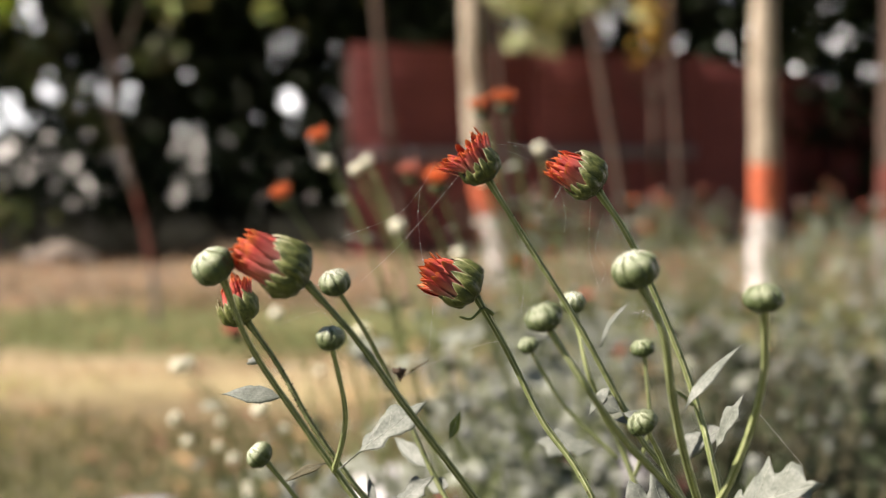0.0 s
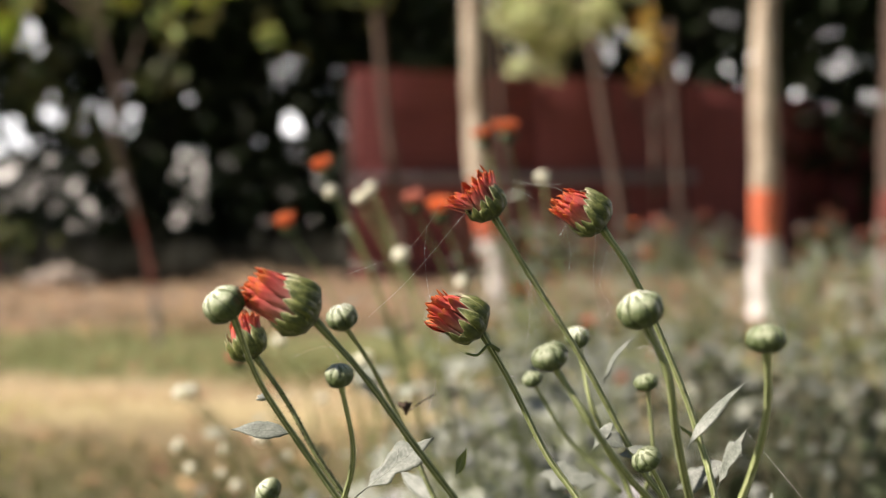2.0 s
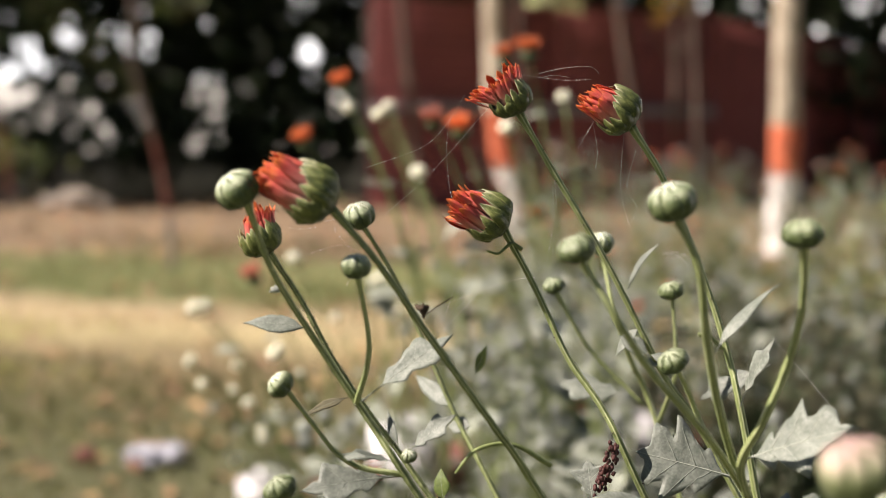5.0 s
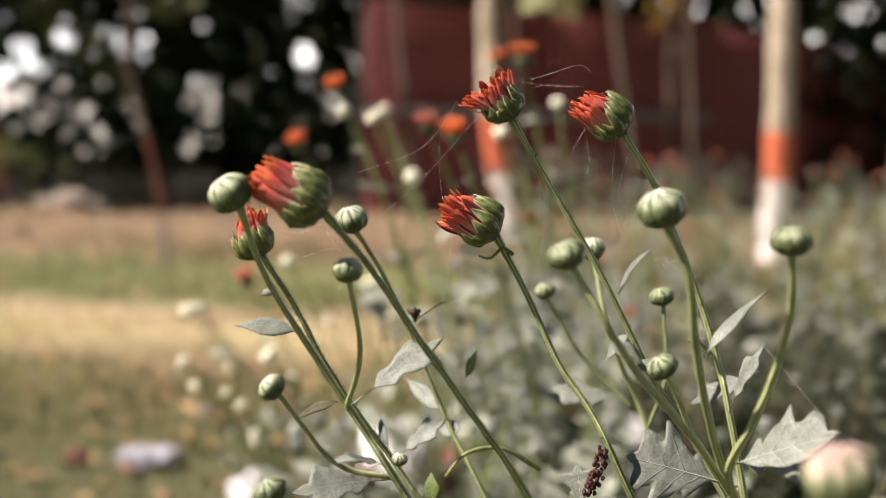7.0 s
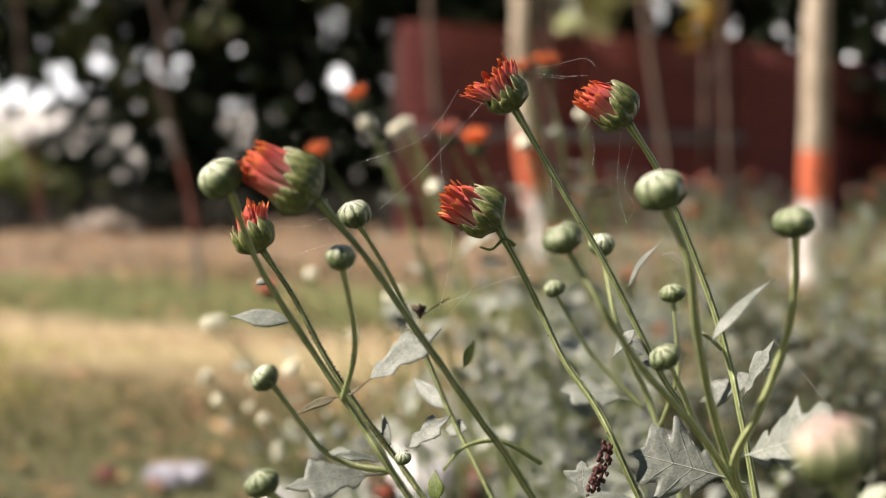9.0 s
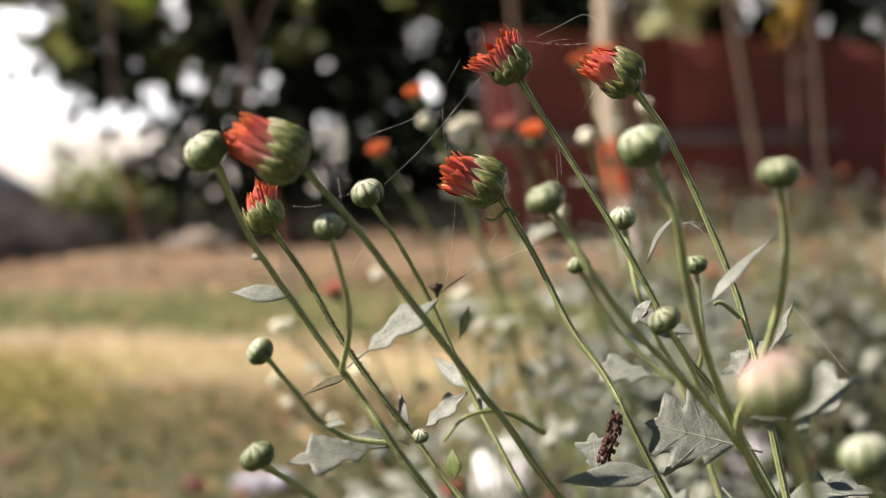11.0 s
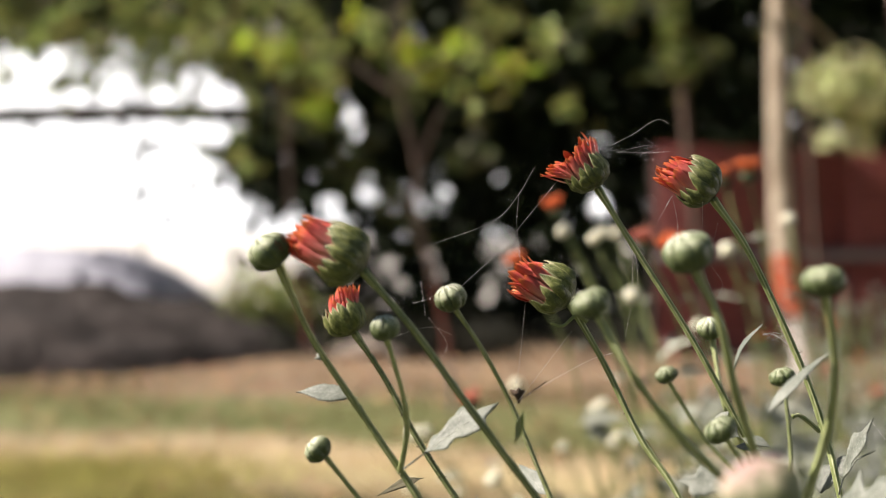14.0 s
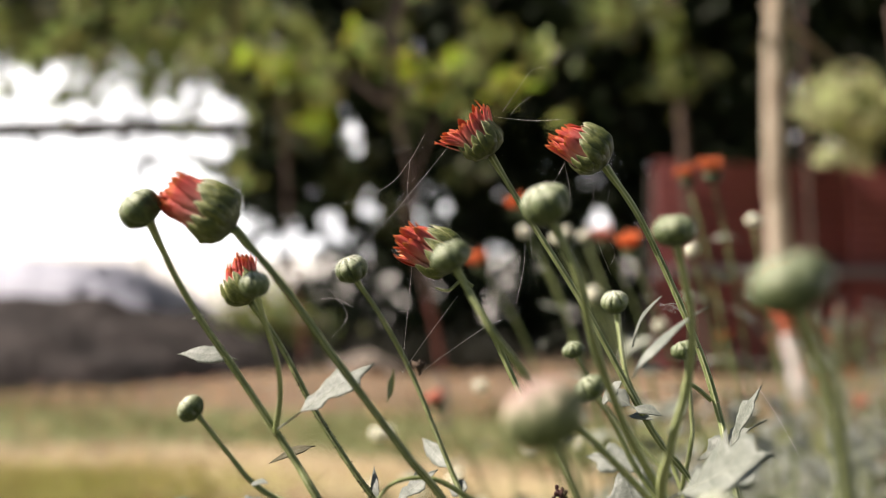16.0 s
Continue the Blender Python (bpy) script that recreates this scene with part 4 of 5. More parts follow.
    rows = [((0.1188, 0.6320, 0.5816), (0.0720, 0.6380, 0.5919), 0.040, 3, SUNNY, 0.08),
            ((0.1005, 0.585, 0.6005), (0.1395, 0.548, 0.6255), 0.031, 3, (-0.2, -0.75, 0.6), 0.08),
            ((0.122, 0.677, 0.603), (0.134, 0.670, 0.636), 0.010, 2, (-0.8, -0.5, 0.2), 0.2),
            ((0.1376, 0.6900, 0.6204), (0.1082, 0.7050, 0.6003), 0.015, 2, SUNNY, 0.06),
            ((0.092, 0.572, 0.647), (0.1155, 0.583, 0.672), 0.006, 0, (-0.6, -0.5, 0.6), 0.3),
            ((0.0900, 0.7850, 0.5844), (0.0485, 0.7950, 0.5876), 0.018, 2, SUNNY, 0.1),
            ((0.077, 0.735, 0.647), (0.088, 0.728, 0.669), 0.005, 0, (-0.7, -0.4, 0.5), 0.45),
            ((0.078, 0.690, 0.636), (0.068, 0.690, 0.624), 0.006, 0, SUNNY, 0.5),
            ((0.079, 0.692, 0.620), (0.090, 0.686, 0.620), 0.006, 0, (0, -0.5, 0.9), 0.3),
            ((0.0536, 0.6250, 0.5710), (0.0510, 0.6320, 0.5890), 0.017, 2, SUNNY, 0.1),
            ((0.0786, 0.6100, 0.5777), (0.0394, 0.6000, 0.5770), 0.011, 0, SUNNY, 0.15),
            ((0.082, 0.684, 0.6246), (0.0690, 0.690, 0.6320), 0.008, 0, SUNNY, 0.2),
            ((0.082, 0.684, 0.6246), (0.094, 0.680, 0.6225), 0.006, 0, (-0.2, -0.6, 0.8), 0.3),
            ((0.100, 0.60, 0.575), (0.118, 0.58, 0.552), 0.022, 3, (0, -0.6, 0.8), 0.3)]
    for i, (a, b, w, lob, face, droop) in enumerate(rows):
        leaf(p, o, a, b, w, lob, 120 + i, face, droop)
    bm = bmesh.new()
    tube(bm, [q - o for q in curve_through([(0.0215, 0.640, 0.676), (0.017, 0.639, 0.6785), (0.012, 0.637, 0.6745), (0.007, 0.636, 0.6755)], 14)], lambda u: 0.0009 * (1 - 0.5 * u), 7)
    part("leaf_stalk", bm, M_STEM, p)
    lower_leaves(p, o, (0.12, 0.69, 0.57), (0.21, 0.68, 0.27), 16, 72)
    lower_leaves(p, o, (0.135, 0.61, 0.53), (0.21, 0.65, 0.28), 9, 73)
    lower_leaves(p, o, (0.095, 0.775, 0.565), (0.21, 0.70, 0.25), 14, 74)
    bm = bmesh.new()
    rnd = random.Random(9)
    for k in range(70):
        u = rnd.random()
        c = Vector((0.061 - 0.006 * u, 0.620, 0.598 - 0.02 * u)) + Vector((rnd.uniform(-1, 1), rnd.uniform(-1, 1), rnd.uniform(-1, 1))) * 0.0024
        lump(bm, c - o, (0.0009, 0.0009, 0.0011), k, 0.4, 7, 5)
    part("dried_flower", bm, M_SEED, p, "shrivelled dark red flower cluster")


def front_plant():
    o = Vector((0.20, 0.46, 0.0))
    p = thing("chrysanthemum_plant", o, "chrysanthemum with large pink-tipped buds close to the lens", "plant", "near chrysanthemums")
    stalked_bud(p, o, (0.0916, 0.3691, 0.6563), (-0.35, -0.15, 0.9), 0.0092, 0, [(0.105, 0.385, 0.615), (0.135, 0.42, 0.50), (0.18, 0.45, 0.27), (0.20, 0.46, 0.0)], 0.0014, 0.0022, 41, label="large pale bud blushed with pink")
    stalked_bud(p, o, (0.1441, 0.3600, 0.6857), (-0.3, -0.1, 0.9), 0.0090, 1, [(0.156, 0.385, 0.645), (0.165, 0.42, 0.55), (0.19, 0.45, 0.3), (0.205, 0.46, 0.0)], 0.0014, 0.0022, 42)
    stalked_bud(p, o, (0.126, 0.450, 0.622), (-0.3, -0.1, 0.9), 0.0072, 2, [(0.138, 0.455, 0.58), (0.165, 0.455, 0.45), (0.20, 0.465, 0.2)], 0.0012, 0.0018, 43)
    lower_leaves(p, o, (0.170, 0.44, 0.38), (0.19, 0.45, 0.24), 8, 75)


# ---- chrysanthemums further back in the bed ----
FAR_LEAVES = [leaf_mesh("leaf", 0.062, 0.040, 2 + i % 2, 300 + i, 0.25 + 0.1 * i, mats=(M_LEAF_FAR, M_LEAF_BACK)) for i in range(4)]
SHADED_LEAVES = [leaf_mesh("leaf", 0.045, 0.026, 2, 310 + i, 0.3, mats=(M_LEAF_SHADED, M_LEAF_SHADED)) for i in range(3)]


def bunch_mesh(name, r, seed, mats):
    """A small open flower for plants far off: a cup of short upright petals on a green base."""
    bm = bmesh.new()
    rnd = random.Random(seed)
    lump(bm, (0, 0, r * 0.8), (r, r, r * 0.8), seed, 0.05, 10, 6, 0)
    for k in range(26):
        ph, t = k * 2.4, 0.15 + 0.5 * math.sqrt(k / 26)
        d = Vector((math.cos(ph) * math.sin(t), math.sin(ph) * math.sin(t), math.cos(t)))
        a = Vector((0, 0, r * 1.1)) + Vector((d.x, d.y, 0)) * r * 0.7
        tube(bm, [a, a + d * r * rnd.uniform(0.7, 1.1), a + d * r * rnd.uniform(1.4, 1.9)], lambda u: r * 0.17 * (1.1 - 0.6 * u), 5, 0, 1)
    return smooth(mesh_of(name, bm, mats))


M_BLOOM = surface("orange_bloom", (0.56, 0.11, 0.03), (0.72, 0.20, 0.05), 200, 0.6, 0.2, thin=0.3, vary=0.25)
M_BLOOM_PINK = surface("pink_bloom", (0.52, 0.15, 0.10), (0.66, 0.26, 0.18), 200, 0.6, 0.2, thin=0.3, vary=0.25)
BLOOMS = [bunch_mesh("flower_head", 0.009, i, (M_BRACT, M_BLOOM if i < 2 else M_BLOOM_PINK)) for i in range(3)]
FAR_BUD = bud_mesh("bud", 0.01, 0.86, 8, (M_LEAF_FAR, M_LEAF_BACK))
PALE_BUD = bud_mesh("bud", 0.01, 0.86, 9, (M_PALE, M_CREAM))


def bed_plant(base, heads, seed, leaves=30, label="grey-green chrysanthemum in bud in the flower bed", dark=False, leaf_high=0.9, pale=False):
    """A plant of the bed: heads are rows of (place, kind, radius); kind 0 a bud, 1 an orange, 2 a pinkish flower."""
    rnd = random.Random(seed)
    o = Vector(base)
    p = thing("chrysanthemum_plant", o, label, "plant", "bed chrysanthemums")
    # Dark plants take leaf and stalk colours lowered to imitate shade.
    pool = SHADED_LEAVES if dark else FAR_LEAVES
    lines = []
    for place, kind, r in heads:
        top = Vector(place)
        mid = o.lerp(top, 0.55) + Vector((rnd.uniform(-0.03, 0.03), rnd.uniform(-0.03, 0.03), 0))
        bow = o.lerp(top, 0.85) + Vector((0.01, 0, 0.01))
        pts = [top, bow, mid, o + Vector((rnd.uniform(-0.02, 0.02), rnd.uniform(-0.02, 0.02), 0))]
        line = curve_through([q - o for q in pts], 14)
        lines.append(line)
        bm = bmesh.new()
        tube(bm, line, lambda u: 0.0013 + 0.0014 * u, 6)
        part("stem", bm, M_STEM_DRY_SHADED if dark else M_STEM, p)
        ax = (top - bow).normalized() + Vector((rnd.uniform(-0.3, 0.1), -0.2, 0.3))
        m = Matrix.Translation(top - o) @ aim(ax, rnd.random() * 6)
        if kind:
            put("flower_head", BLOOMS[2 if kind == 2 else rnd.randrange(2)], p, m @ Matrix.Scale(r / 0.009, 4))
        else:
            put("bud", PALE_BUD if pale else FAR_BUD, p, m @ Matrix.Scale(r / 0.01, 4))
    far = o.y > 2.3
    crown = bmesh.new() if far else None
    for i in range(leaves):
        line = lines[i % len(lines)]
        u = rnd.uniform(1 - leaf_high, 0.92)
        a = line[int(u * 13)]
        t = rnd.uniform(0, 6.28)
        m = Matrix.Translation(a) @ Matrix.Rotation(t, 4, "Z") @ Matrix.Rotation(rnd.uniform(-0.7, 0.35), 4, "Y") @ Matrix.Rotation(rnd.uniform(-0.4, 0.4), 4, "X")
        m = m @ Matrix.Scale(rnd.uniform(0.55, 1.25) * (0.5 + 0.7 * u), 4)
        if far:
            me = rnd.choice(pool)
            first = len(crown.verts)
            crown.from_mesh(me)
            crown.verts.ensure_lookup_table()
            for v in crown.verts[first:]:
                v.co = m @ v.co
        else:
            put("leaf", rnd.choice(pool), p, m)
    if far:
        part("foliage", crown, (pool[0].materials[0], pool[0].materials[1], M_VEIN), p)
    return p


def back_bed():
    rnd = random.Random(77)
    bed_plant((0.10, 1.72, 0), [((-0.168, 1.654, 0.662), 1, 0.0095), ((-0.131, 1.680, 0.724), 1, 0.009), ((-0.125, 1.682, 0.703), 0, 0.008), ((-0.097, 1.72, 0.695), 0, 0.007),
                                ((-0.087, 1.72, 0.702), 0, 0.007), ((-0.047, 1.65, 0.634), 0, 0.009), ((-0.094, 1.94, 0.700), 0, 0.007)], 1, 34, leaf_high=0.75, pale=True)
    bed_plant((0.16, 1.76, 0), [((-0.002, 1.603, 0.679), 1, 0.0105), ((-0.032, 1.620, 0.688), 2, 0.009), ((0.072, 1.743, 0.762), 1, 0.0105), ((0.046, 1.74, 0.758), 1, 0.009), ((0.050, 1.740, 0.682), 0, 0.009),
                                ((0.116, 1.800, 0.716), 0, 0.008), ((0.02, 1.70, 0.60), 0, 0.008), ((0.09, 1.75, 0.58), 1, 0.007)], 2, 44, leaf_high=0.75, pale=True)
    bed_plant((-0.04, 1.82, 0), [((-0.310, 1.735, 0.405), 0, 0.006), ((-0.304, 1.730, 0.468), 0, 0.0085), ((-0.292, 1.735, 0.470), 0, 0.008), ((-0.237, 1.75, 0.500), 2, 0.009), ((-0.197, 1.80, 0.519), 0, 0.0085),
                                 ((-0.207, 1.70, 0.423), 0, 0.008), ((-0.155, 1.90, 0.433), 0, 0.007), ((-0.104, 1.80, 0.495), 0, 0.007), ((-0.082, 1.80, 0.455), 0, 0.007),
                                 ((-0.22, 1.70, 0.335), 0, 0.006)], 3, 40, leaf_high=0.7, pale=True)
    bed_plant((-0.08, 1.84, 0), [((-0.302, 1.700, 0.417), 0, 0.0055), ((-0.294, 1.730, 0.381), 0, 0.0062), ((-0.258, 1.760, 0.398), 0, 0.0069), ((-0.267, 1.790, 0.362), 0, 0.0055), ((-0.203, 1.700, 0.431), 0, 0.0062), ((-0.240, 1.730, 0.360), 0, 0.0069), ((-0.212, 1.760, 0.350), 0, 0.0055), ((-0.263, 1.790, 0.275), 0, 0.0062), ((-0.218, 1.700, 0.326), 0, 0.0069), ((-0.183, 1.730, 0.396), 0, 0.0055), ((-0.172, 1.760, 0.360), 0, 0.0062), ((-0.093, 1.790, 0.502), 0, 0.0069), ((-0.069, 1.700, 0.479), 0, 0.0055), ((-0.001, 1.730, 0.434), 0, 0.0062)], 4, 34, leaf_high=0.6, pale=True)
    spots = []
    for i in range(58):
        y = 1.30 + 2.0 * (i / 58) ** 1.05 + rnd.uniform(-0.15, 0.15)
        x = rnd.uniform(-0.07 + 0.14 * (y - 1.3), 0.16 + 0.29 * y)
        if not (y < 2.7 and x > 0.20 + 0.06 * y):
            spots.append((x, y))
    for i, (x, y) in enumerate(spots):
        h = rnd.uniform(0.34, 0.44) if y < 2.2 else rnd.uniform(0.35, 0.42) if y < 2.7 else rnd.uniform(0.31, 0.36)
        heads = []
        for k in range(rnd.randint(6, 9)):
            q = (x + rnd.uniform(-0.20, 0.14), y + rnd.uniform(-0.16, 0.16), h * rnd.uniform(0.78, 1.12))
            heads.append((q, 0 if rnd.random() < 0.97 else 2, rnd.uniform(0.006, 0.0095) if y < 2.6 else rnd.uniform(0.008, 0.012)))
        # Plants towards the right get the leaves darkened for shade.
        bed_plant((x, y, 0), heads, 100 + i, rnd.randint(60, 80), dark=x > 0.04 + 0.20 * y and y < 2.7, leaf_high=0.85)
    for i in range(36):
        x, y = 0.15 + 1.9 * i / 36 + rnd.uniform(-0.06, 0.06), rnd.uniform(4.95, 6.15)
        heads = [((x + rnd.uniform(-0.18, 0.14), y + rnd.uniform(-0.15, 0.15), rnd.uniform(0.18, 0.47)), 0 if rnd.random() < 0.76 else rnd.choice((1, 2, 2)), rnd.uniform(0.008, 0.012)) for k in range(8)]
        bed_plant((x, y, 0), heads, 300 + i, 26, "tall sparse chrysanthemum with buds below the trees", False, 0.8)
    for i in range(30):
        x, y = 0.30 + 0.026 * i + rnd.uniform(-0.05, 0.05), 1.45 + rnd.uniform(0, 1.1) + 0.02 * i
        heads = [((x + rnd.uniform(-0.14, 0.14), y + rnd.uniform(-0.14, 0.14), rnd.uniform(0.28, 0.45)), 0, rnd.uniform(0.004, 0.006)) for k in range(5)]
        bed_plant((x, y, 0), heads, 200 + i, 90, "bushy chrysanthemum with small buds, leaves coloured dark for shade", True, 0.97)


# ---- fence of corrugated sheets ----
PITCH = 0.058


def sheet_mesh(name, length, z0, z1, drop=0.0):
    """A corrugated sheet with level ridges, along +x from the origin, its face to -y; drop lowers its far upper corner."""
    bm = bmesh.new()
    n = int((z1 - z0) / PITCH * 8)
    rows = []
    for j in range(n + 1):
        z = z0 + (z1 - z0) * j / n
        y = 0.005 * math.sin(2 * math.pi * z / PITCH)
        row = []
        for dy in (0.0, 0.0012):
            for x in (0.0, length * 0.5, length):
                row.append(bm.verts.new((x, y + dy + 0.004 * math.sin(x * 3 + z * 2), z - drop * x / length * (z / 1.1))))
        rows.append(row)
    for a, b in zip(rows, rows[1:]):
        for i in (0, 1):
            bm.faces.new((a[i], a[i + 1], b[i + 1], b[i]))
            bm.faces.new((a[i + 3], b[i + 3], b[i + 4], a[i + 4]))
        bm.faces.new((a[0], b[0], b[3], a[3]))
        bm.faces.new((a[2], a[5], b[5], b[2]))
    return smooth(mesh_of(name, bm, M_SHEET))


def build_fence():
    runs = (((-0.48, 8.22), (1.48, 9.00), 1.15, 0.04, 2), ((1.50, 9.02), (4.6, 11.7), 1.10, 0.36, 3))
    for number, (a, b, high, drop, count) in enumerate(runs):
        a, b = Vector((*a, 0)), Vector((*b, 0))
        d = b - a
        wall = thing("wall_north" if number == 0 else "wall_east", a, "fence of dark red corrugated metal sheets", "fence", kind="structure")
        wall.matrix_basis = Matrix.Translation(a) @ Matrix.Rotation(math.atan2(d.y, d.x), 4, "Z")
        step = d.length / count
        for k in range(count):
            x = k * step
            for z0, z1, back in ((0.0, high * 0.53, 0.0), (high * 0.50, high, 0.014)):
                me = sheet_mesh("sheet", step + 0.04, z0, z1, drop / count)
                m = Matrix.Translation((x - 0.02, back + 0.004 * (k % 2), -drop * k / count * (0.5 if z0 == 0 else 1.0)))
                put("sheet", me, wall, m)
        if number == 0:
            bm = bmesh.new()
            box(bm, (-0.02, -0.055, 0.530), (d.length - 0.01, -0.014, 0.578))
            bmesh.ops.bevel(bm, geom=bm.edges[:], offset=0.004, segments=1, affect="EDGES")
            part("batten", bm, M_BATTEN, wall, "grey weathered wooden batten", False)
        for k in range(count + 1):
            bm = bmesh.new()
            box(bm, (k * step - 0.03, 0.03, 0.0), (k * step + 0.03, 0.09, high * 0.93 - drop * k / count))
            part("post", bm, M_TRUNK, wall, "dark fence post", False)


def pole(points, r, label, leaves=0, seed=0):
    pts = [Vector(p) for p in points]
    o = pts[0].copy()
    t = thing("pole", o, label, "pole", "poles along the fence")
    bm = bmesh.new()
    line = curve_through([p - o for p in pts], 28)
    tube(bm, line, lambda u: r * (1 - 0.25 * u) * (1 + 0.07 * max(0, math.sin(u * 40)) ** 10), 10)
    part("shaft", bm, M_POLE, t)
    return t


def clumps(centres, spread, per):
    """Places of leaves in loose clumps round given centres."""
    def spot(rng, n):
        c = np.array(centres)
        k = rng.randint(0, len(c), n)
        return c[k] + rng.normal(0, 1, (n, 3)) * np.array(spread)
    return spot


def scatter(centres, spread, count, seed):
    """Many small clumps strewn round the given centres, so that gaps stay between them."""
    rnd = random.Random(seed)
    out = []
    for _ in range(count):
        c = rnd.choice(centres)
        out.append(tuple(c[i] + rnd.gauss(0, spread[i]) for i in range(3)))
    return out


def painted_tree(points, r, red, white, label, crown=None, seed=0, limbs=(), in_shade=False, leaves=None):
    """A tree with its foot limewashed and a red band above it; red and white are the heights where they end."""
    pts = [Vector(p) for p in points]
    o = pts[0].copy()
    t = thing("tree", o, label, "tree", "painted trees")
    line = curve_through([p - o for p in pts], 60)
    bm = bmesh.new()
    tube(bm, line, lambda u: r * (1.12 - 0.45 * u) * (1 + 0.05 * math.sin(u * 37 + seed) * math.sin(u * 11)), 16, 0.012)
    bm.normal_update()
    for f in bm.faces:
        z = f.calc_center_median().z + o.z
        f.material_index = 1 if z < white else 2 if z < red else 0
    for root, tip, lr in limbs:
        tube(bm, curve_through([Vector(root) - o, (Vector(root) + Vector(tip)) * 0.5 - o + Vector((0, 0, 0.04)), Vector(tip) - o], 10), lambda u: lr * (1 - 0.6 * u), 8, 0)
    # Trees out of the sun take bark and paint colours darkened to match.
    part("trunk", bm, (M_POLE, M_WHITE_SHADED, M_RED_SHADED) if in_shade else (M_BARK, M_WHITE, M_RED), t, "pale trunk with white and red painted foot")
    if crown:
        centres, spread, count, size = crown
        blades("crown", "sunlit yellow-green leaves" if leaves is None else "yellowed hanging leaves", "tree", leaves or M_CANOPY, count, clumps(scatter(centres, spread, max(12, count // 11), seed), (0.028, 0.03, 0.024) if size[0] < 0.1 else (0.07, 0.07, 0.05), 0), size, 40 + seed, None, t)
    return t


def build_trees():
    painted_tree([(0.285, 7.05, -0.02), (0.25, 7.05, 0.19), (0.215, 7.05, 0.32), (0.175, 7.05, 0.50), (0.145, 7.05, 0.87), (0.133, 7.05, 1.13), (0.130, 7.06, 1.7), (0.155, 7.08, 2.2), (0.12, 7.1, 2.9)], 0.060, 0.565, 0.30,
                 "slender pale tree with limewashed foot and red band", ([(0.2, 7.1, 3.1), (-0.3, 7.3, 3.3), (0.6, 6.9, 3.2), (0.1, 7.6, 3.6)], (0.35, 0.35, 0.25), 1800, (0.11, 0.05)), 1,
                 [((0.14, 7.05, 0.92), (0.075, 7.02, 1.03), 0.022), ((0.15, 7.07, 2.1), (-0.35, 7.3, 3.1), 0.03), ((0.15, 7.07, 2.2), (0.6, 6.9, 3.0), 0.03)])
    painted_tree([(1.39, 6.5, -0.02), (1.388, 6.5, 0.17), (1.384, 6.5, 0.34), (1.381, 6.5, 0.535), (1.368, 6.5, 0.9), (1.363, 6.5, 1.13), (1.37, 6.52, 1.9), (1.30, 6.5, 2.9)], 0.066, 0.565, 0.345,
                 "straight pale tree with limewashed foot and red band", ([(1.3, 6.5, 3.1), (0.9, 6.7, 3.3), (1.8, 6.3, 3.2)], (0.35, 0.35, 0.25), 1500, (0.11, 0.05)), 2,
                 [((1.37, 6.52, 2.0), (0.95, 6.7, 3.1), 0.03), ((1.37, 6.52, 2.1), (1.8, 6.3, 3.0), 0.03)])
    painted_tree([(-1.064, 5.6, -0.02), (-1.09, 5.6, 0.26), (-1.141, 5.6, 0.49), (-1.226, 5.6, 0.80), (-1.205, 5.6, 0.86), (-1.22, 5.6, 0.98), (-1.30, 5.62, 1.35), (-1.25, 5.65, 1.7)], 0.011, 0.50, 0.22,
                 "thin crooked sapling with red and white painted foot", ([(-1.75, 5.7, 1.36), (-1.6, 5.6, 1.25), (-1.45, 5.65, 1.42), (-1.3, 5.6, 1.3), (-1.15, 5.7, 1.38), (-1.0, 5.6, 1.28), (-1.8, 5.6, 1.55), (-1.2, 5.6, 1.6), (-0.85, 5.6, 1.22), (-0.92, 5.6, 1.35), (-0.82, 5.6, 1.34), (-0.75, 5.6, 1.42)], (0.13, 0.12, 0.08), 210, (0.066, 0.036)), 3,
                 [((-1.21, 5.6, 0.9), (-1.05, 5.58, 1.25), 0.006), ((-1.28, 5.6, 1.2), (-1.7, 5.7, 1.4), 0.007), ((-1.29, 5.6, 1.25), (-0.95, 5.6, 1.35), 0.006)], True)
    painted_tree([(1.225, 8.50, -0.02), (1.20, 8.5, 0.24), (1.19, 8.5, 0.6), (1.18, 8.5, 0.86), (1.165, 8.5, 1.17), (1.14, 8.5, 1.8)], 0.022, 0.47, 0.03,
                 "young forked sapling with red painted stem and yellow leaves", ([(1.13, 8.45, 1.22), (1.12, 8.45, 1.32), (1.15, 8.45, 1.38), (1.13, 8.45, 1.12)], (0.03, 0.04, 0.05), 80, (0.09, 0.04)), 4,
                 [((1.18, 8.5, 0.80), (1.02, 8.46, 1.0), 0.011), ((1.185, 8.5, 0.82), (1.29, 8.46, 1.08), 0.012)], True, M_YELLOW)
    painted_tree([(-2.35, 7.9, -0.02), (-2.37, 7.9, 0.2), (-2.41, 7.9, 0.45), (-2.45, 7.9, 0.8), (-2.5, 7.9, 1.6)], 0.014, 0.40, 0.05,
                 "thin far sapling with orange painted foot", ([(-2.6, 7.9, 1.6), (-2.3, 7.9, 1.7)], (0.2, 0.2, 0.12), 200, (0.08, 0.035)), 5, (), True)
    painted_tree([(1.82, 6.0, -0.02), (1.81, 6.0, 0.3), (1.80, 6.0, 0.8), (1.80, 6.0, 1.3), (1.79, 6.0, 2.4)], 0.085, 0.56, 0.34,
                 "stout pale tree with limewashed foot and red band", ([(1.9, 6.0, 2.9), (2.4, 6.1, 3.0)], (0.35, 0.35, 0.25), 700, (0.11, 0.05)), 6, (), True)
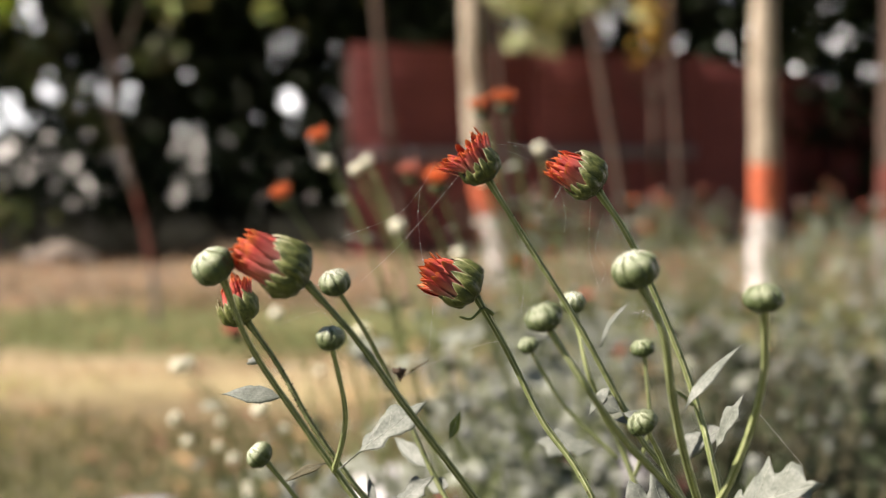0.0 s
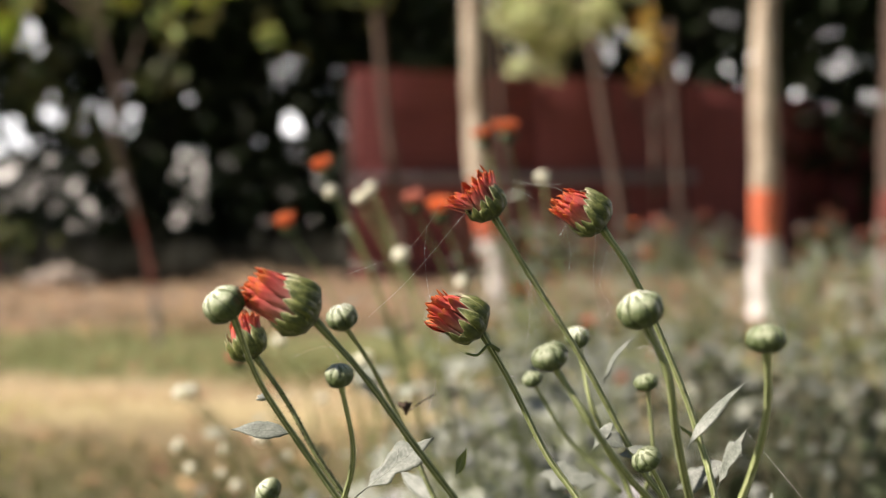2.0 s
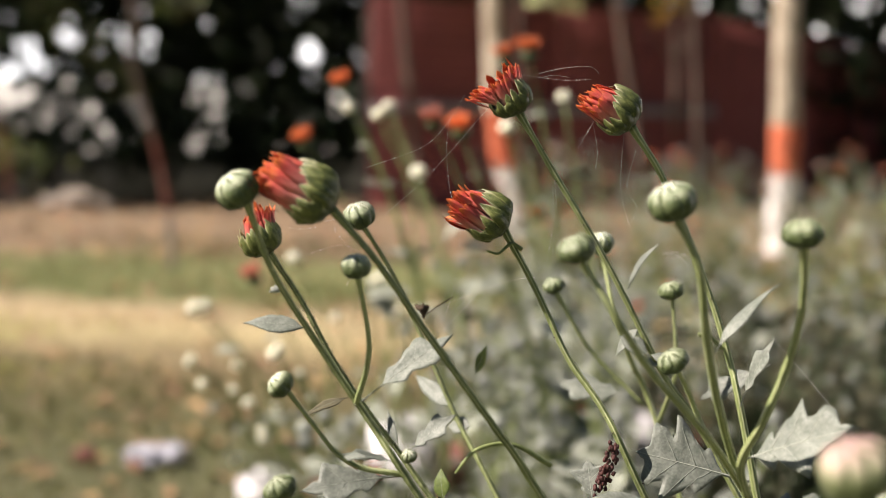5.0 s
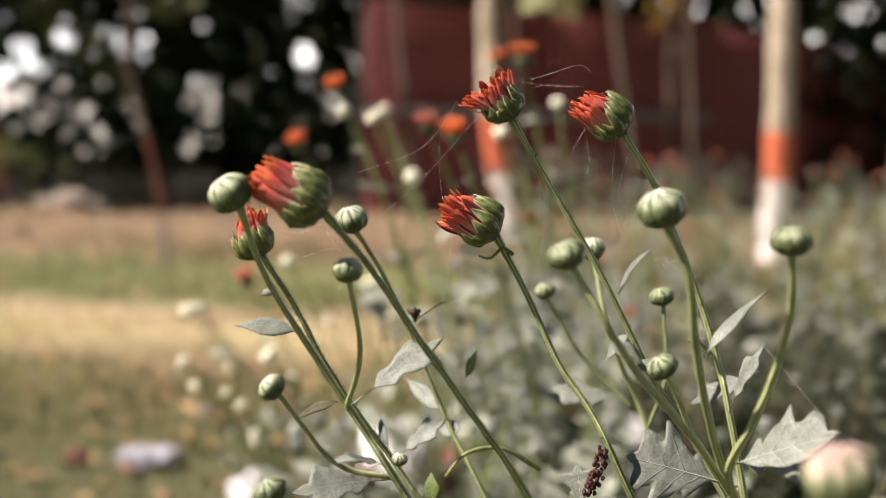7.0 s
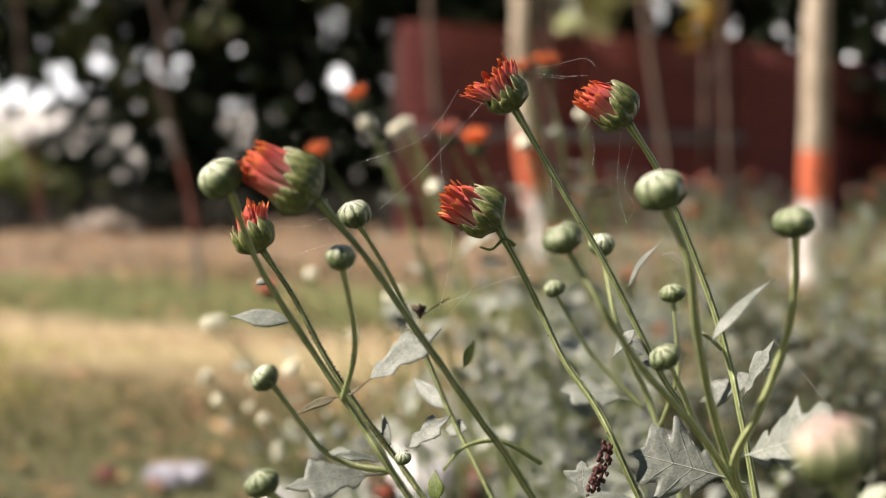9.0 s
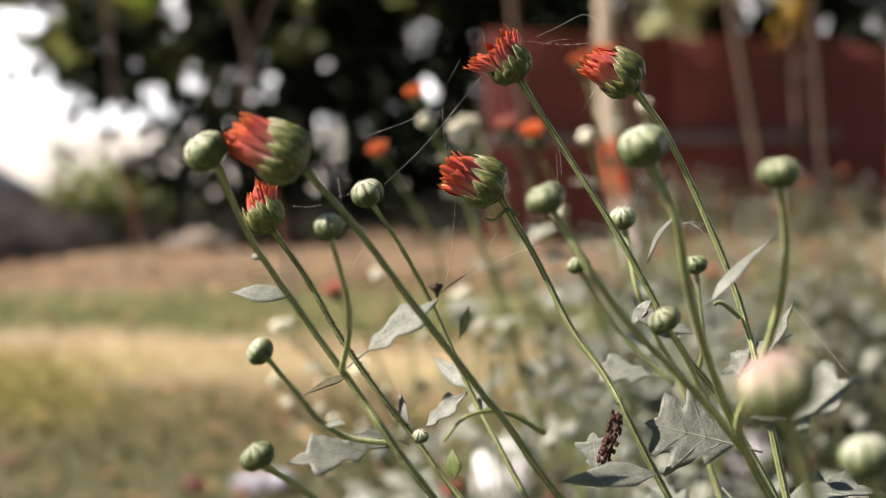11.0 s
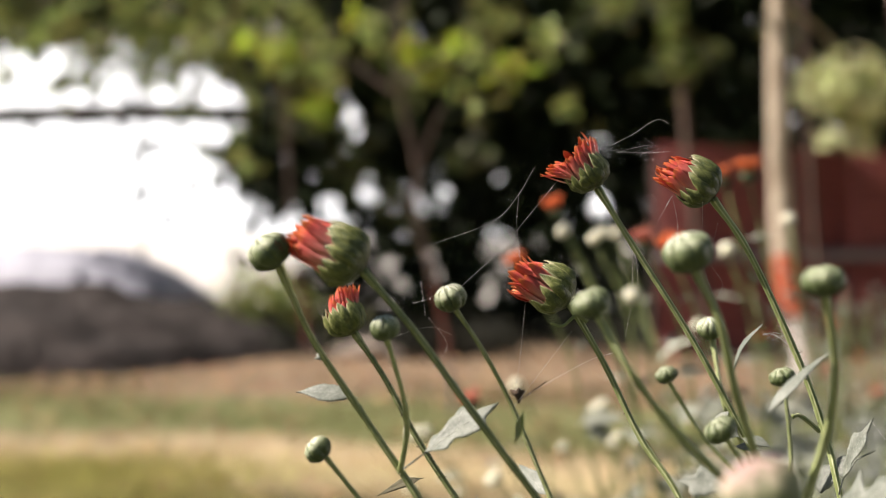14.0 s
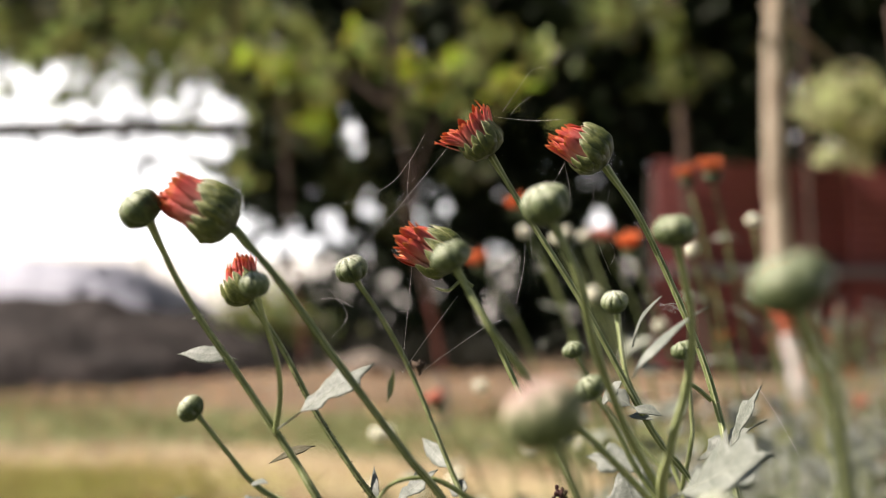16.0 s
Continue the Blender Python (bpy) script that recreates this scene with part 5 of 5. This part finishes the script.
    pole([(-0.20, 8.10, 0.0), (-0.27, 8.12, 0.55), (-0.335, 8.14, 1.13), (-0.42, 8.16, 2.2)], 0.027, "leaning weathered bamboo pole against the fence")
    pole([(0.385, 8.40, 0.0), (0.34, 8.41, 0.55), (0.30, 8.42, 1.15), (0.26, 8.44, 2.0)], 0.020, "thin weathered bamboo pole against the fence")
    pole([(1.06, 8.60, 0.0), (1.0, 8.61, 0.4), (0.86, 8.63, 1.18), (0.75, 8.65, 2.0)], 0.034, "thick leaning bamboo pole against the fence")
    pole([(1.40, 8.82, 0.0), (1.37, 8.83, 0.5), (1.33, 8.84, 1.0), (1.31, 8.86, 1.45)], 0.028, "grey bamboo pole at the fence corner")
    hang = thing("climbing_vine", (-0.36, 8.05, 1.15), "yellow-green leafy vine hanging round a pole", "vine")
    blades("leaves", "hanging yellow-green leaves", "vine", M_CANOPY, 300, clumps([(-0.375, 8.06, 1.56), (-0.395, 8.06, 1.66), (-0.405, 8.06, 1.78), (-0.43, 8.06, 1.92), (-0.69, 8.06, 1.88), (-0.72, 8.06, 1.98)], (0.03, 0.04, 0.05), 0), (0.08, 0.035), 61, None, hang)
    bough = thing("hanging_bough", (0.6, 7.9, 1.3), "sunlit leafy bough hanging before the fence", "bough")
    blades("leaves", "pale sunlit leaves", "bough", M_BOUGH, 1050, clumps(scatter([(0.36, 7.9, 1.36), (0.62, 7.9, 1.40), (0.45, 7.9, 1.27), (0.56, 7.9, 1.30), (0.66, 7.9, 1.33), (0.72, 7.9, 1.44), (0.5, 7.9, 1.46), (0.42, 7.9, 1.54), (0.8, 7.9, 1.54)], (0.10, 0.10, 0.07), 95, 3), (0.024, 0.03, 0.022), 0), (0.075, 0.035), 62, None, bough)
    spray = thing("sunlit_branch", (-1.9, 7.9, 1.75), "thin drooping branch with bright yellow-green sunlit leaves", "branch")
    o = spray.location.copy()
    blades("leaves", "bright yellow-green leaves", "branch", M_SUNLEAF, 330, clumps([(-2.70, 7.9, 1.72), (-2.54, 7.9, 1.63), (-2.47, 7.9, 1.68), (-2.30, 7.9, 1.40), (-2.24, 7.9, 1.36), (-2.09, 7.9, 1.81), (-1.80, 7.9, 1.66), (-1.75, 7.9, 1.60), (-1.65, 7.9, 1.52), (-1.54, 7.9, 1.68), (-1.29, 7.9, 1.56), (-1.21, 7.9, 1.52)], (0.035, 0.03, 0.03), 0), (0.085, 0.045), 65, None, spray)
    for pts in ([(-1.5, 8.3, 2.5), (-1.85, 7.95, 1.95), (-2.1, 7.9, 1.80), (-2.5, 7.9, 1.66), (-2.72, 7.9, 1.70)], [(-1.9, 7.93, 1.90), (-1.78, 7.9, 1.64), (-1.62, 7.9, 1.53), (-1.22, 7.9, 1.53)], [(-2.3, 7.9, 1.73), (-2.28, 7.9, 1.55), (-2.24, 7.9, 1.36)]):
        bm = bmesh.new()
        tube(bm, [p - o for p in curve_through(pts, 14)], lambda u: 0.012 - 0.008 * u, 6)
        part("twig", bm, M_TRUNK, spray)
    edge = thing("overhanging_branch", (-3.9, 8.8, 2.0), "sparse grey-green leaves hanging into the bright sky", "branch")
    blades("leaves", "sparse hanging leaves", "branch", M_CANOPY, 1500, clumps(scatter([(-4.9, 8.8, 2.3), (-4.5, 8.8, 2.2), (-4.1, 8.8, 2.25), (-3.8, 8.8, 2.15), (-3.5, 8.8, 2.2), (-3.2, 8.8, 2.1), (-3.0, 8.8, 1.95), (-4.7, 8.8, 2.1), (-3.3, 8.8, 1.4), (-4.6, 8.8, 1.95), (-4.4, 8.8, 1.88), (-4.15, 8.8, 1.9), (-3.95, 8.8, 1.78), (-3.7, 8.8, 1.85), (-3.5, 8.8, 1.75), (-3.3, 8.8, 1.85), (-4.2, 8.8, 1.75), (-3.9, 8.8, 1.9), (-3.6, 8.8, 1.6), (-3.4, 8.8, 1.85), (-3.1, 8.8, 1.16), (-3.0, 8.8, 1.5), (-3.2, 8.8, 1.7)], (0.20, 0.12, 0.13), 150, 11), (0.05, 0.05, 0.045), 0), (0.10, 0.045), 64, None, edge)
    bm = bmesh.new()
    tube(bm, [p - Vector((-3.9, 8.8, 2.0)) for p in curve_through([(-2.6, 9.6, 2.6), (-3.2, 9.0, 2.3), (-3.9, 8.8, 1.95), (-4.7, 8.8, 2.0)], 14)], lambda u: 0.03 - 0.022 * u, 7)
    part("limb", bm, M_TRUNK, edge)
    bm = bmesh.new()
    tube(bm, [p - Vector((0.6, 7.9, 1.3)) for p in curve_through([(0.08, 7.2, 1.8), (0.3, 7.7, 1.7), (0.6, 7.9, 1.42), (0.85, 7.92, 1.22)], 14)], lambda u: 0.016 - 0.012 * u, 7)
    part("branch", bm, M_BARK, bough)


# ---- dark thicket with sky showing through ----
GAPS = [(gx, gz, r, r * tall) for gx, gz, r, tall in (
    (-1.77, 0.64, 0.11, 1.2), (-1.70, 0.46, 0.085, 1.6), (-1.73, 0.26, 0.07, 2.0), (-1.02, 0.80, 0.065, 1.4), (-0.90, 0.62, 0.06, 1.3), (-0.67, 0.80, 0.06, 1.3), (-2.92, 0.55, 0.20, 1.1),
    (-2.60, 0.34, 0.20, 0.9), (-2.16, 0.95, 0.08, 1.2), (-2.39, 0.94, 0.07, 1.0), (-2.93, 0.83, 0.12, 1.0), (2.38, 1.05, 0.08, 0.6), (2.60, 1.03, 0.08, 0.7), (2.84, 1.03, 0.08, 0.9),
    (0.66, 1.58, 0.16, 0.8), (1.13, 1.36, 0.11, 1.1), (1.61, 1.36, 0.05, 1.1), (1.90, 1.30, 0.07, 0.9), (2.76, 1.36, 0.08, 1.0), (-2.62, 1.02, 0.06, 1.0))]
DOTS = random.Random(33)
BIG = list(GAPS)
GAPS = []
for gx, gz, rx, rz in BIG:
    for _ in range(int(6 + 13 * rx * rz / 0.0064)):
        a, d, r = DOTS.uniform(0, 6.28), 1.2 * DOTS.random() ** 0.6, DOTS.uniform(0.006, 0.018)
        GAPS.append((gx + rx * d * math.cos(a), gz + rz * d * math.sin(a), r, r * DOTS.uniform(0.9, 1.3)))
for x0, x1, z0, z1, big, count in ((-3.2, -1.9, 0.3, 1.3, 0.032, 60), (-1.9, 0.2, 0.6, 1.5, 0.026, 34), (-3.2, -1.2, 0.08, 0.6, 0.032, 50), (0.2, 3.2, 1.2, 1.7, 0.034, 60), (1.8, 3.2, 0.95, 1.4, 0.036, 26), (-1.3, -0.55, 0.4, 1.0, 0.028, 14), (-3.4, 0.2, 1.3, 2.1, 0.026, 50)):
    for _ in range(count):
        r = DOTS.uniform(0.3, 0.62) * big
        GAPS.append((DOTS.uniform(x0, x1), DOTS.uniform(z0, z1), r, r * DOTS.uniform(0.9, 1.4)))


def clear_of_gaps(rng, p):
    """Which of the places keep the gaps of the thicket open."""
    k = p[:, 1] / 10.25
    x, z = p[:, 0] / k, (p[:, 2] - 0.75) / k + 0.75
    keep = np.ones(len(p), bool)
    for gx, gz, rx, rz in GAPS:
        keep &= ((x - gx) / rx) ** 2 + ((z - gz) / rz) ** 2 > 1.0
    return keep | (rng.uniform(0, 1, len(p)) < 0.03)


def thicket_spot(y0, y1, z1, open_low, thresh):
    def spot(rng, n):
        x = rng.uniform(-6.4, 7.0, n)
        y = rng.uniform(y0, y1, n)
        z = z1 * rng.uniform(0, 1, n) ** 0.9
        keep = np.ones(n, bool)
        for i in range(n):
            k = y[i] / 10.25
            q = Vector((x[i] / k * 4.2, 0.7, ((z[i] - 0.75) / k + 0.75) * 3.2))
            v = noise.noise(q) + 0.55 * noise.noise(q * 2.3)
            keep[i] = v > thresh - 0.16 * max(0.0, z[i] - 1.2)
        k, zk = y / 10.25, (z - 0.75) / (y / 10.25) + 0.75
        keep &= ~((x / k < -3.62 + 0.12 * np.sin(zk * 9)) & (zk < 2.12 + 0.10 * np.sin(x * 5) + 0.06 * np.sin(x * 13)) & (rng.uniform(0, 1, n) < 0.97))
        keep &= ~((x / k < -3.08 + 0.12 * np.sin(zk * 14)) & (zk < 0.85 + 0.12 * np.sin(x * 11)) & (rng.uniform(0, 1, n) < 0.96))
        keep &= ~((z < 0.35) & (rng.uniform(0, 1, n) < open_low))
        return np.stack([x, y, z], 1)[keep]
    return spot


def edge_spot(rng, n):
    """Outer leaves of the thicket, coloured brighter as if sunlit, in loose clumps."""
    x, y, z = rng.uniform(-4.8, 0.2, n), rng.uniform(9.0, 9.5, n), rng.uniform(0.5, 2.7, n)
    keep = np.array([noise.noise(Vector((x[i] * 2.6, 3.0, z[i] * 2.6))) + 0.4 * noise.noise(Vector((x[i] * 7, 1.0, z[i] * 7))) > 0.24 - 0.06 * min(1.0, z[i] - 1.2) for i in range(n)])
    keep &= ~((x < -3.0) & (z < 1.75 + 0.15 * np.sin(x * 7))) & ~((x > -1.6) & (z < 1.5))
    return np.stack([x, y, z], 1)[keep]


def build_thicket():
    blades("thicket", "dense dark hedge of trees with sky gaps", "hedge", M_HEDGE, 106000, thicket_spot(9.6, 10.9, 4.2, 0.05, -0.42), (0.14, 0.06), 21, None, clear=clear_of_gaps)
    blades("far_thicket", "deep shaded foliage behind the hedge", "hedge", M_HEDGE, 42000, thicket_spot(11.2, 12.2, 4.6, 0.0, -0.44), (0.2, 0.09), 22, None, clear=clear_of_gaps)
    blades("thicket_edge", "scattered outer leaves of the hedge, coloured bright for sunlight", "hedge", M_HEDGE_SUNLIT, 9000, edge_spot, (0.11, 0.05), 23, None, clear=clear_of_gaps)
    rnd = random.Random(5)
    bm = bmesh.new()
    for k in range(120):
        x, y = rnd.uniform(-3.4, 6.0), rnd.uniform(9.8, 12.3)
        if any(abs(x / y * 10.25 - g[0]) < g[2] * 1.2 for g in BIG):
            continue
        pts = [(x, y, -0.05), (x + rnd.uniform(-0.1, 0.1), y, 1.2), (x + rnd.uniform(-0.25, 0.25), y, 2.6), (x + rnd.uniform(-0.4, 0.4), y, 4.2)]
        r = rnd.uniform(0.018, 0.055)
        tube(bm, curve_through(pts, 12), lambda u: r * (1 - 0.5 * u), 7)
    tagged(put("thicket_trunks", smooth(mesh_of("thicket_trunks", bm, M_TRUNK))), "close-set dark trunks of the thicket", "trunks", kind="stuff")


# ---- left side: soil heap, tarpaulin, shrub, frame of poles, rocks ----
def build_left_side():
    bm = bmesh.new()
    n = 60
    grid = []
    for j in range(n + 1):
        row = []
        for i in range(n + 1):
            x, y = -6.0 + 3.8 * i / n, 6.0 + 3.9 * j / n
            d = math.hypot((x + 4.2) / 1.7, (y - 7.95) / 1.75)
            h = 0.39 * max(0.0, 1 - d) ** 0.42 if d < 1 else 0.0
            h += (0.08 * noise.noise(Vector((x * 3, y * 3, 1))) + 0.06 * noise.noise(Vector((x * 7, y * 7, 2)))) * min(1, h * 6) + 0.035 * abs(noise.noise(Vector((x * 16, y * 16, 5)))) * min(1, h * 9)
            row.append(bm.verts.new((x, y, h - 0.03)))
        grid.append(row)
    for a, b in zip(grid, grid[1:]):
        for i in range(n):
            bm.faces.new((a[i], a[i + 1], b[i + 1], b[i]))
    tagged(put("soil_mound", smooth(mesh_of("soil_mound", bm, M_SOIL))), "low heap of dark earth on the lawn edge", "mound")
    bm = bmesh.new()
    grid = []
    for j in range(21):
        row = []
        for i in range(41):
            x, y = -7.3 + 3.4 * i / 40, 10.0 + 1.3 * j / 20
            e = max(0.0, 1 - ((x + 5.6) / 1.7) ** 4) * max(0.0, 1 - ((y - 10.65) / 0.65) ** 4)
            row.append(bm.verts.new((x, y, e * (0.56 + 0.07 * noise.noise(Vector((x * 2.2, y * 2.2, 3))) + 0.03 * noise.noise(Vector((x * 7, y * 7, 3)))) - 0.01)))
        grid.append(row)
    for a, b in zip(grid, grid[1:]):
        for i in range(40):
            bm.faces.new((a[i], a[i + 1], b[i + 1], b[i]))
    tagged(put("tarpaulin", smooth(mesh_of("tarpaulin", bm, M_TARP))), "grey tarpaulin draped over a long heap", "tarpaulin")
    shrub = thing("shrub", (-2.75, 8.5, 0.0), "low round green shrub beside the soil heap", "shrub")
    blades("foliage", "yellow-green leaves", "shrub", M_CANOPY, 900, clumps([(-2.75, 8.5, 0.22), (-2.9, 8.45, 0.15), (-2.6, 8.55, 0.17), (-2.72, 8.4, 0.34), (-2.95, 8.5, 0.3)], (0.10, 0.10, 0.08), 0), (0.06, 0.03), 63, None, shrub)
    for k in range(6):
        bm = bmesh.new()
        a = k * 1.05
        tube(bm, [Vector((0, 0, -0.02)), Vector((0.05 * math.cos(a), 0.05 * math.sin(a), 0.15)), Vector((0.16 * math.cos(a), 0.16 * math.sin(a), 0.3))], lambda u: 0.010 - 0.006 * u, 6)
        part("twig", bm, M_TRUNK, shrub)
    frame_of = thing("post_and_rail", (-5.35, 12.6, 0.0), "rough rail of thin wooden poles on uprights", "rail")
    for pts, r, nm in (([(0.0, 0, 0.0), (0.01, 0, 1.3), (0.03, 0, 2.9)], 0.025, "upright"), ([(-1.9, 0, 0.0), (-1.88, 0, 1.3), (-1.85, 0, 2.2)], 0.03, "upright"), ([(-2.1, 0, 1.68), (-0.4, 0, 1.71), (1.75, 0, 1.66)], 0.08, "crossbar")):
        bm = bmesh.new()
        tube(bm, curve_through(pts, 14), lambda u: r * (1 + 0.08 * math.sin(u * 30)), 8)
        part(nm, bm, M_TRUNK, frame_of)
    rnd = random.Random(8)
    for k in range(5):
        bm = bmesh.new()
        s = rnd.uniform(0.05, 0.09)
        lump(bm, (0, 0, s * 0.45), (s * 1.2, s, s * 0.7), 30 + k, 0.5)
        tagged(put("rock", smooth(mesh_of("rock", bm, M_ROCK), False), None, Matrix.Translation((-2.12 + 0.1 * (k % 3) + 0.03 * k, 7.85 + 0.09 * (k // 3), 0.0))), "pale rough rock under the thicket", "rock", "rocks under the thicket")


# ---- edging of the flower bed ----
def build_edging():
    rnd = random.Random(12)
    rows = [(-0.33, 2.60, 0.050, 0.045, 1), (-0.20, 2.66, 0.05, 0.055, 0), (-0.09, 2.63, 0.055, 0.14, 1), (0.03, 2.72, 0.05, 0.07, 0), (0.07, 2.76, 0.045, 0.09, 1), (0.25, 2.80, 0.05, 0.08, 0), (0.36, 2.84, 0.055, 0.11, 1),
            (0.50, 2.88, 0.05, 0.09, 0), (0.62, 2.92, 0.055, 0.11, 1), (0.74, 2.76, 0.06, 0.13, 1), (0.86, 2.62, 0.06, 0.15, 1), (0.95, 2.50, 0.06, 0.16, 1)]
    for k, (x, y, s, h, white) in enumerate(rows):
        bm = bmesh.new()
        box(bm, (-s, -0.038, -0.02), (s, 0.038, h))
        bmesh.ops.bevel(bm, geom=bm.edges[:], offset=0.014, segments=3, affect="EDGES")
        for v in bm.verts:
            v.co += 0.010 * noise.noise_vector(v.co * 14 + Vector((k * 5, 0, 0)))
        m = Matrix.Translation((x, y, 0)) @ Matrix.Rotation(rnd.uniform(-0.6, 0.6), 4, "Z") @ Matrix.Rotation(rnd.uniform(-0.25, 0.25), 4, "Y")
        tagged(put("edging_brick", smooth(mesh_of("edging_brick", bm, M_STONE if white else M_BRICK)), None, m),
               "whitewashed brick set on end at the bed's edge" if white else "bare red brick at the bed's edge", "brick", "bricks edging the bed")
    bm = bmesh.new()
    rnd = random.Random(4)
    pts = [Vector((rnd.uniform(-0.055, 0.055), rnd.uniform(-0.04, 0.04), 0.010 + 0.024 * rnd.random())) for _ in range(60)]
    tube(bm, curve_through(pts, 300), 0.0036, 6)
    tagged(put("rag", smooth(mesh_of("rag", bm, M_RAG)), None, Matrix.Translation((-0.57, 2.80, 0.0))), "crumpled white shredded rag on the lawn", "rag")
    bm = bmesh.new()
    lump(bm, (0, 0, 0.012), (0.026, 0.02, 0.018), 3, 0.3)
    tagged(put("stone", smooth(mesh_of("stone", bm, M_BRICK)), None, Matrix.Translation((-0.70, 2.80, 0.0))), "small reddish stone in the grass", "stone")


# ---- silk and debris ----
def build_silk():
    web = thing("cobweb", (0.0, 0.66, 0.71), "torn spider silk strung between flowers and stems", "cobweb")
    o = web.location.copy()
    rnd = random.Random(2)
    lines = [[(-0.0036, 0.66, 0.7394), (-0.0104, 0.66, 0.7278), (-0.021, 0.66, 0.7168), (-0.045, 0.655, 0.7075)],
             [(0.0064, 0.66, 0.7339), (-0.0092, 0.66, 0.7151), (-0.021, 0.66, 0.7019), (-0.036, 0.66, 0.688)],
             [(-0.0101, 0.66, 0.7278), (-0.0109, 0.66, 0.7161), (-0.0094, 0.66, 0.7005), (-0.006, 0.648, 0.688)],
             [(0.0216, 0.682, 0.7482), (0.0352, 0.682, 0.7466), (0.0435, 0.682, 0.7463), (0.0516, 0.682, 0.7469)],
             [(0.0527, 0.68, 0.7287), (0.0552, 0.68, 0.7159), (0.0547, 0.68, 0.7084)],
             [(0.0528, 0.68, 0.7278), (0.0466, 0.68, 0.7166)],
             [(0.0367, 0.684, 0.7047), (0.0377, 0.684, 0.6973), (0.0382, 0.684, 0.6892)],
             [(-0.0832, 0.70, 0.6766), (-0.0762, 0.70, 0.6761), (-0.0704, 0.70, 0.677)],
             [(-0.0664, 0.705, 0.6793), (-0.0585, 0.705, 0.6815)],
             [(-0.064, 0.71, 0.689), (-0.0627, 0.71, 0.6791), (-0.0619, 0.71, 0.6733)],
             [(0.015, 0.64, 0.672), (0.002, 0.642, 0.655), (-0.010, 0.65, 0.640)],
             [(0.066, 0.672, 0.728), (0.066, 0.68, 0.70), (0.072, 0.69, 0.68)],
             [(-0.004, 0.64, 0.684), (-0.006, 0.64, 0.662), (-0.010, 0.65, 0.645)],
             [(-0.020, 0.729, 0.634), (-0.004, 0.71, 0.644), (0.018, 0.68, 0.657), (0.03, 0.66, 0.662)],
             [(0.072, 0.68, 0.716), (0.069, 0.682, 0.700), (0.074, 0.685, 0.690), (0.069, 0.685, 0.680)],
             [(0.036, 0.68, 0.700), (0.0365, 0.675, 0.685), (0.034, 0.67, 0.668)],
             [(-0.075, 0.70, 0.664), (-0.060, 0.71, 0.668), (-0.050, 0.715, 0.664)],
             [(-0.060, 0.71, 0.672), (-0.052, 0.712, 0.660), (-0.056, 0.70, 0.650)],
             [(0.134, 0.67, 0.636), (0.142, 0.65, 0.626), (0.150, 0.62, 0.615)]]
    for pts in lines:
        bm = bmesh.new()
        line = curve_through([Vector(p) - o for p in pts], 20)
        tube(bm, line, 0.00005, 4)
        for k in range(9):
            q = rnd.choice(line)
            s = rnd.uniform(0.0001, 0.0003)
            lump(bm, q, (s, s, s * 1.3), k, 0.3, 5, 4)
        part("thread", bm, M_THREAD, web)
    for c, n in (((0.0965, 0.716, 0.665), 16),):
        for k in range(n):
            bm = bmesh.new()
            a = Vector(c) - o + Vector((rnd.uniform(-0.006, 0.006), rnd.uniform(-0.003, 0.003), rnd.uniform(-0.003, 0.003)))
            b = Vector(c) - o + Vector((rnd.uniform(-0.006, 0.006), rnd.uniform(-0.003, 0.003), rnd.uniform(-0.003, 0.003)))
            tube(bm, [a, (a + b) * 0.5 + Vector((0, 0, 0.0008)), b], 0.00006, 4)
            part("thread", bm, M_THREAD, web)
    twig = thing("dry_twig", (-0.019, 0.729, 0.634), "thin dry twig and withered scrap caught on a stem", "twig")
    o = twig.location.copy()
    bm = bmesh.new()
    tube(bm, [Vector(p) - o for p in ((-0.022, 0.728, 0.632), (-0.014, 0.726, 0.638), (-0.007, 0.722, 0.643))], 0.0003, 5)
    part("twig", bm, M_TWIG, twig)
    bm = bmesh.new()
    lump(bm, (-0.002, -0.002, 0.002), (0.0022, 0.0013, 0.0026), 5, 1.1, 12, 9)
    part("withered_scrap", bm, M_TWIG, twig)
    bm = bmesh.new()
    tube(bm, curve_through([(0, 0, 0), (0.010, 0.001, 0.0005), (0.020, 0, 0.002), (0.024, -0.001, 0.0005), (0.0255, -0.002, -0.002)], 22), 0.00007, 4)
    tube(bm, curve_through([(0.001, 0, -0.004), (0.006, 0.001, -0.0045), (0.013, 0, -0.006)], 10), 0.00006, 4)
    return tagged(put("floating_thread", smooth(mesh_of("floating_thread", bm, M_THREAD)), None, Matrix.Translation((0.028, 0.668, 0.7490))), "loose spider thread drifting from a flower", "spider thread")


build_ground()
build_backdrop()
build_fence()
build_trees()
build_thicket()
build_left_side()
build_edging()
left_plant()
right_plant()
front_plant()
back_bed()
FLOATING = build_silk()
build_grass()


def motions():
    rows = ((0.0, -14, 10), (0.4, -13, 10), (1.0, 3, 0), (2.0, -16, 15), (3.0, 2, 0), (3.5, -8, 15), (4.7, 4, 60), (6.8, 14, 30), (8.0, 13, 0), (8.7, 7, 5), (10.8, 20, 20), (12.5, 15, 0), (14.0, 24, 0), (15.0, 28, 20), (16.0, 50, 40))
    walk(FLOATING, [(t, pose(0.028, 0.668, 0.7490, spin, -up, 0)) for t, up, spin in rows])


motions()
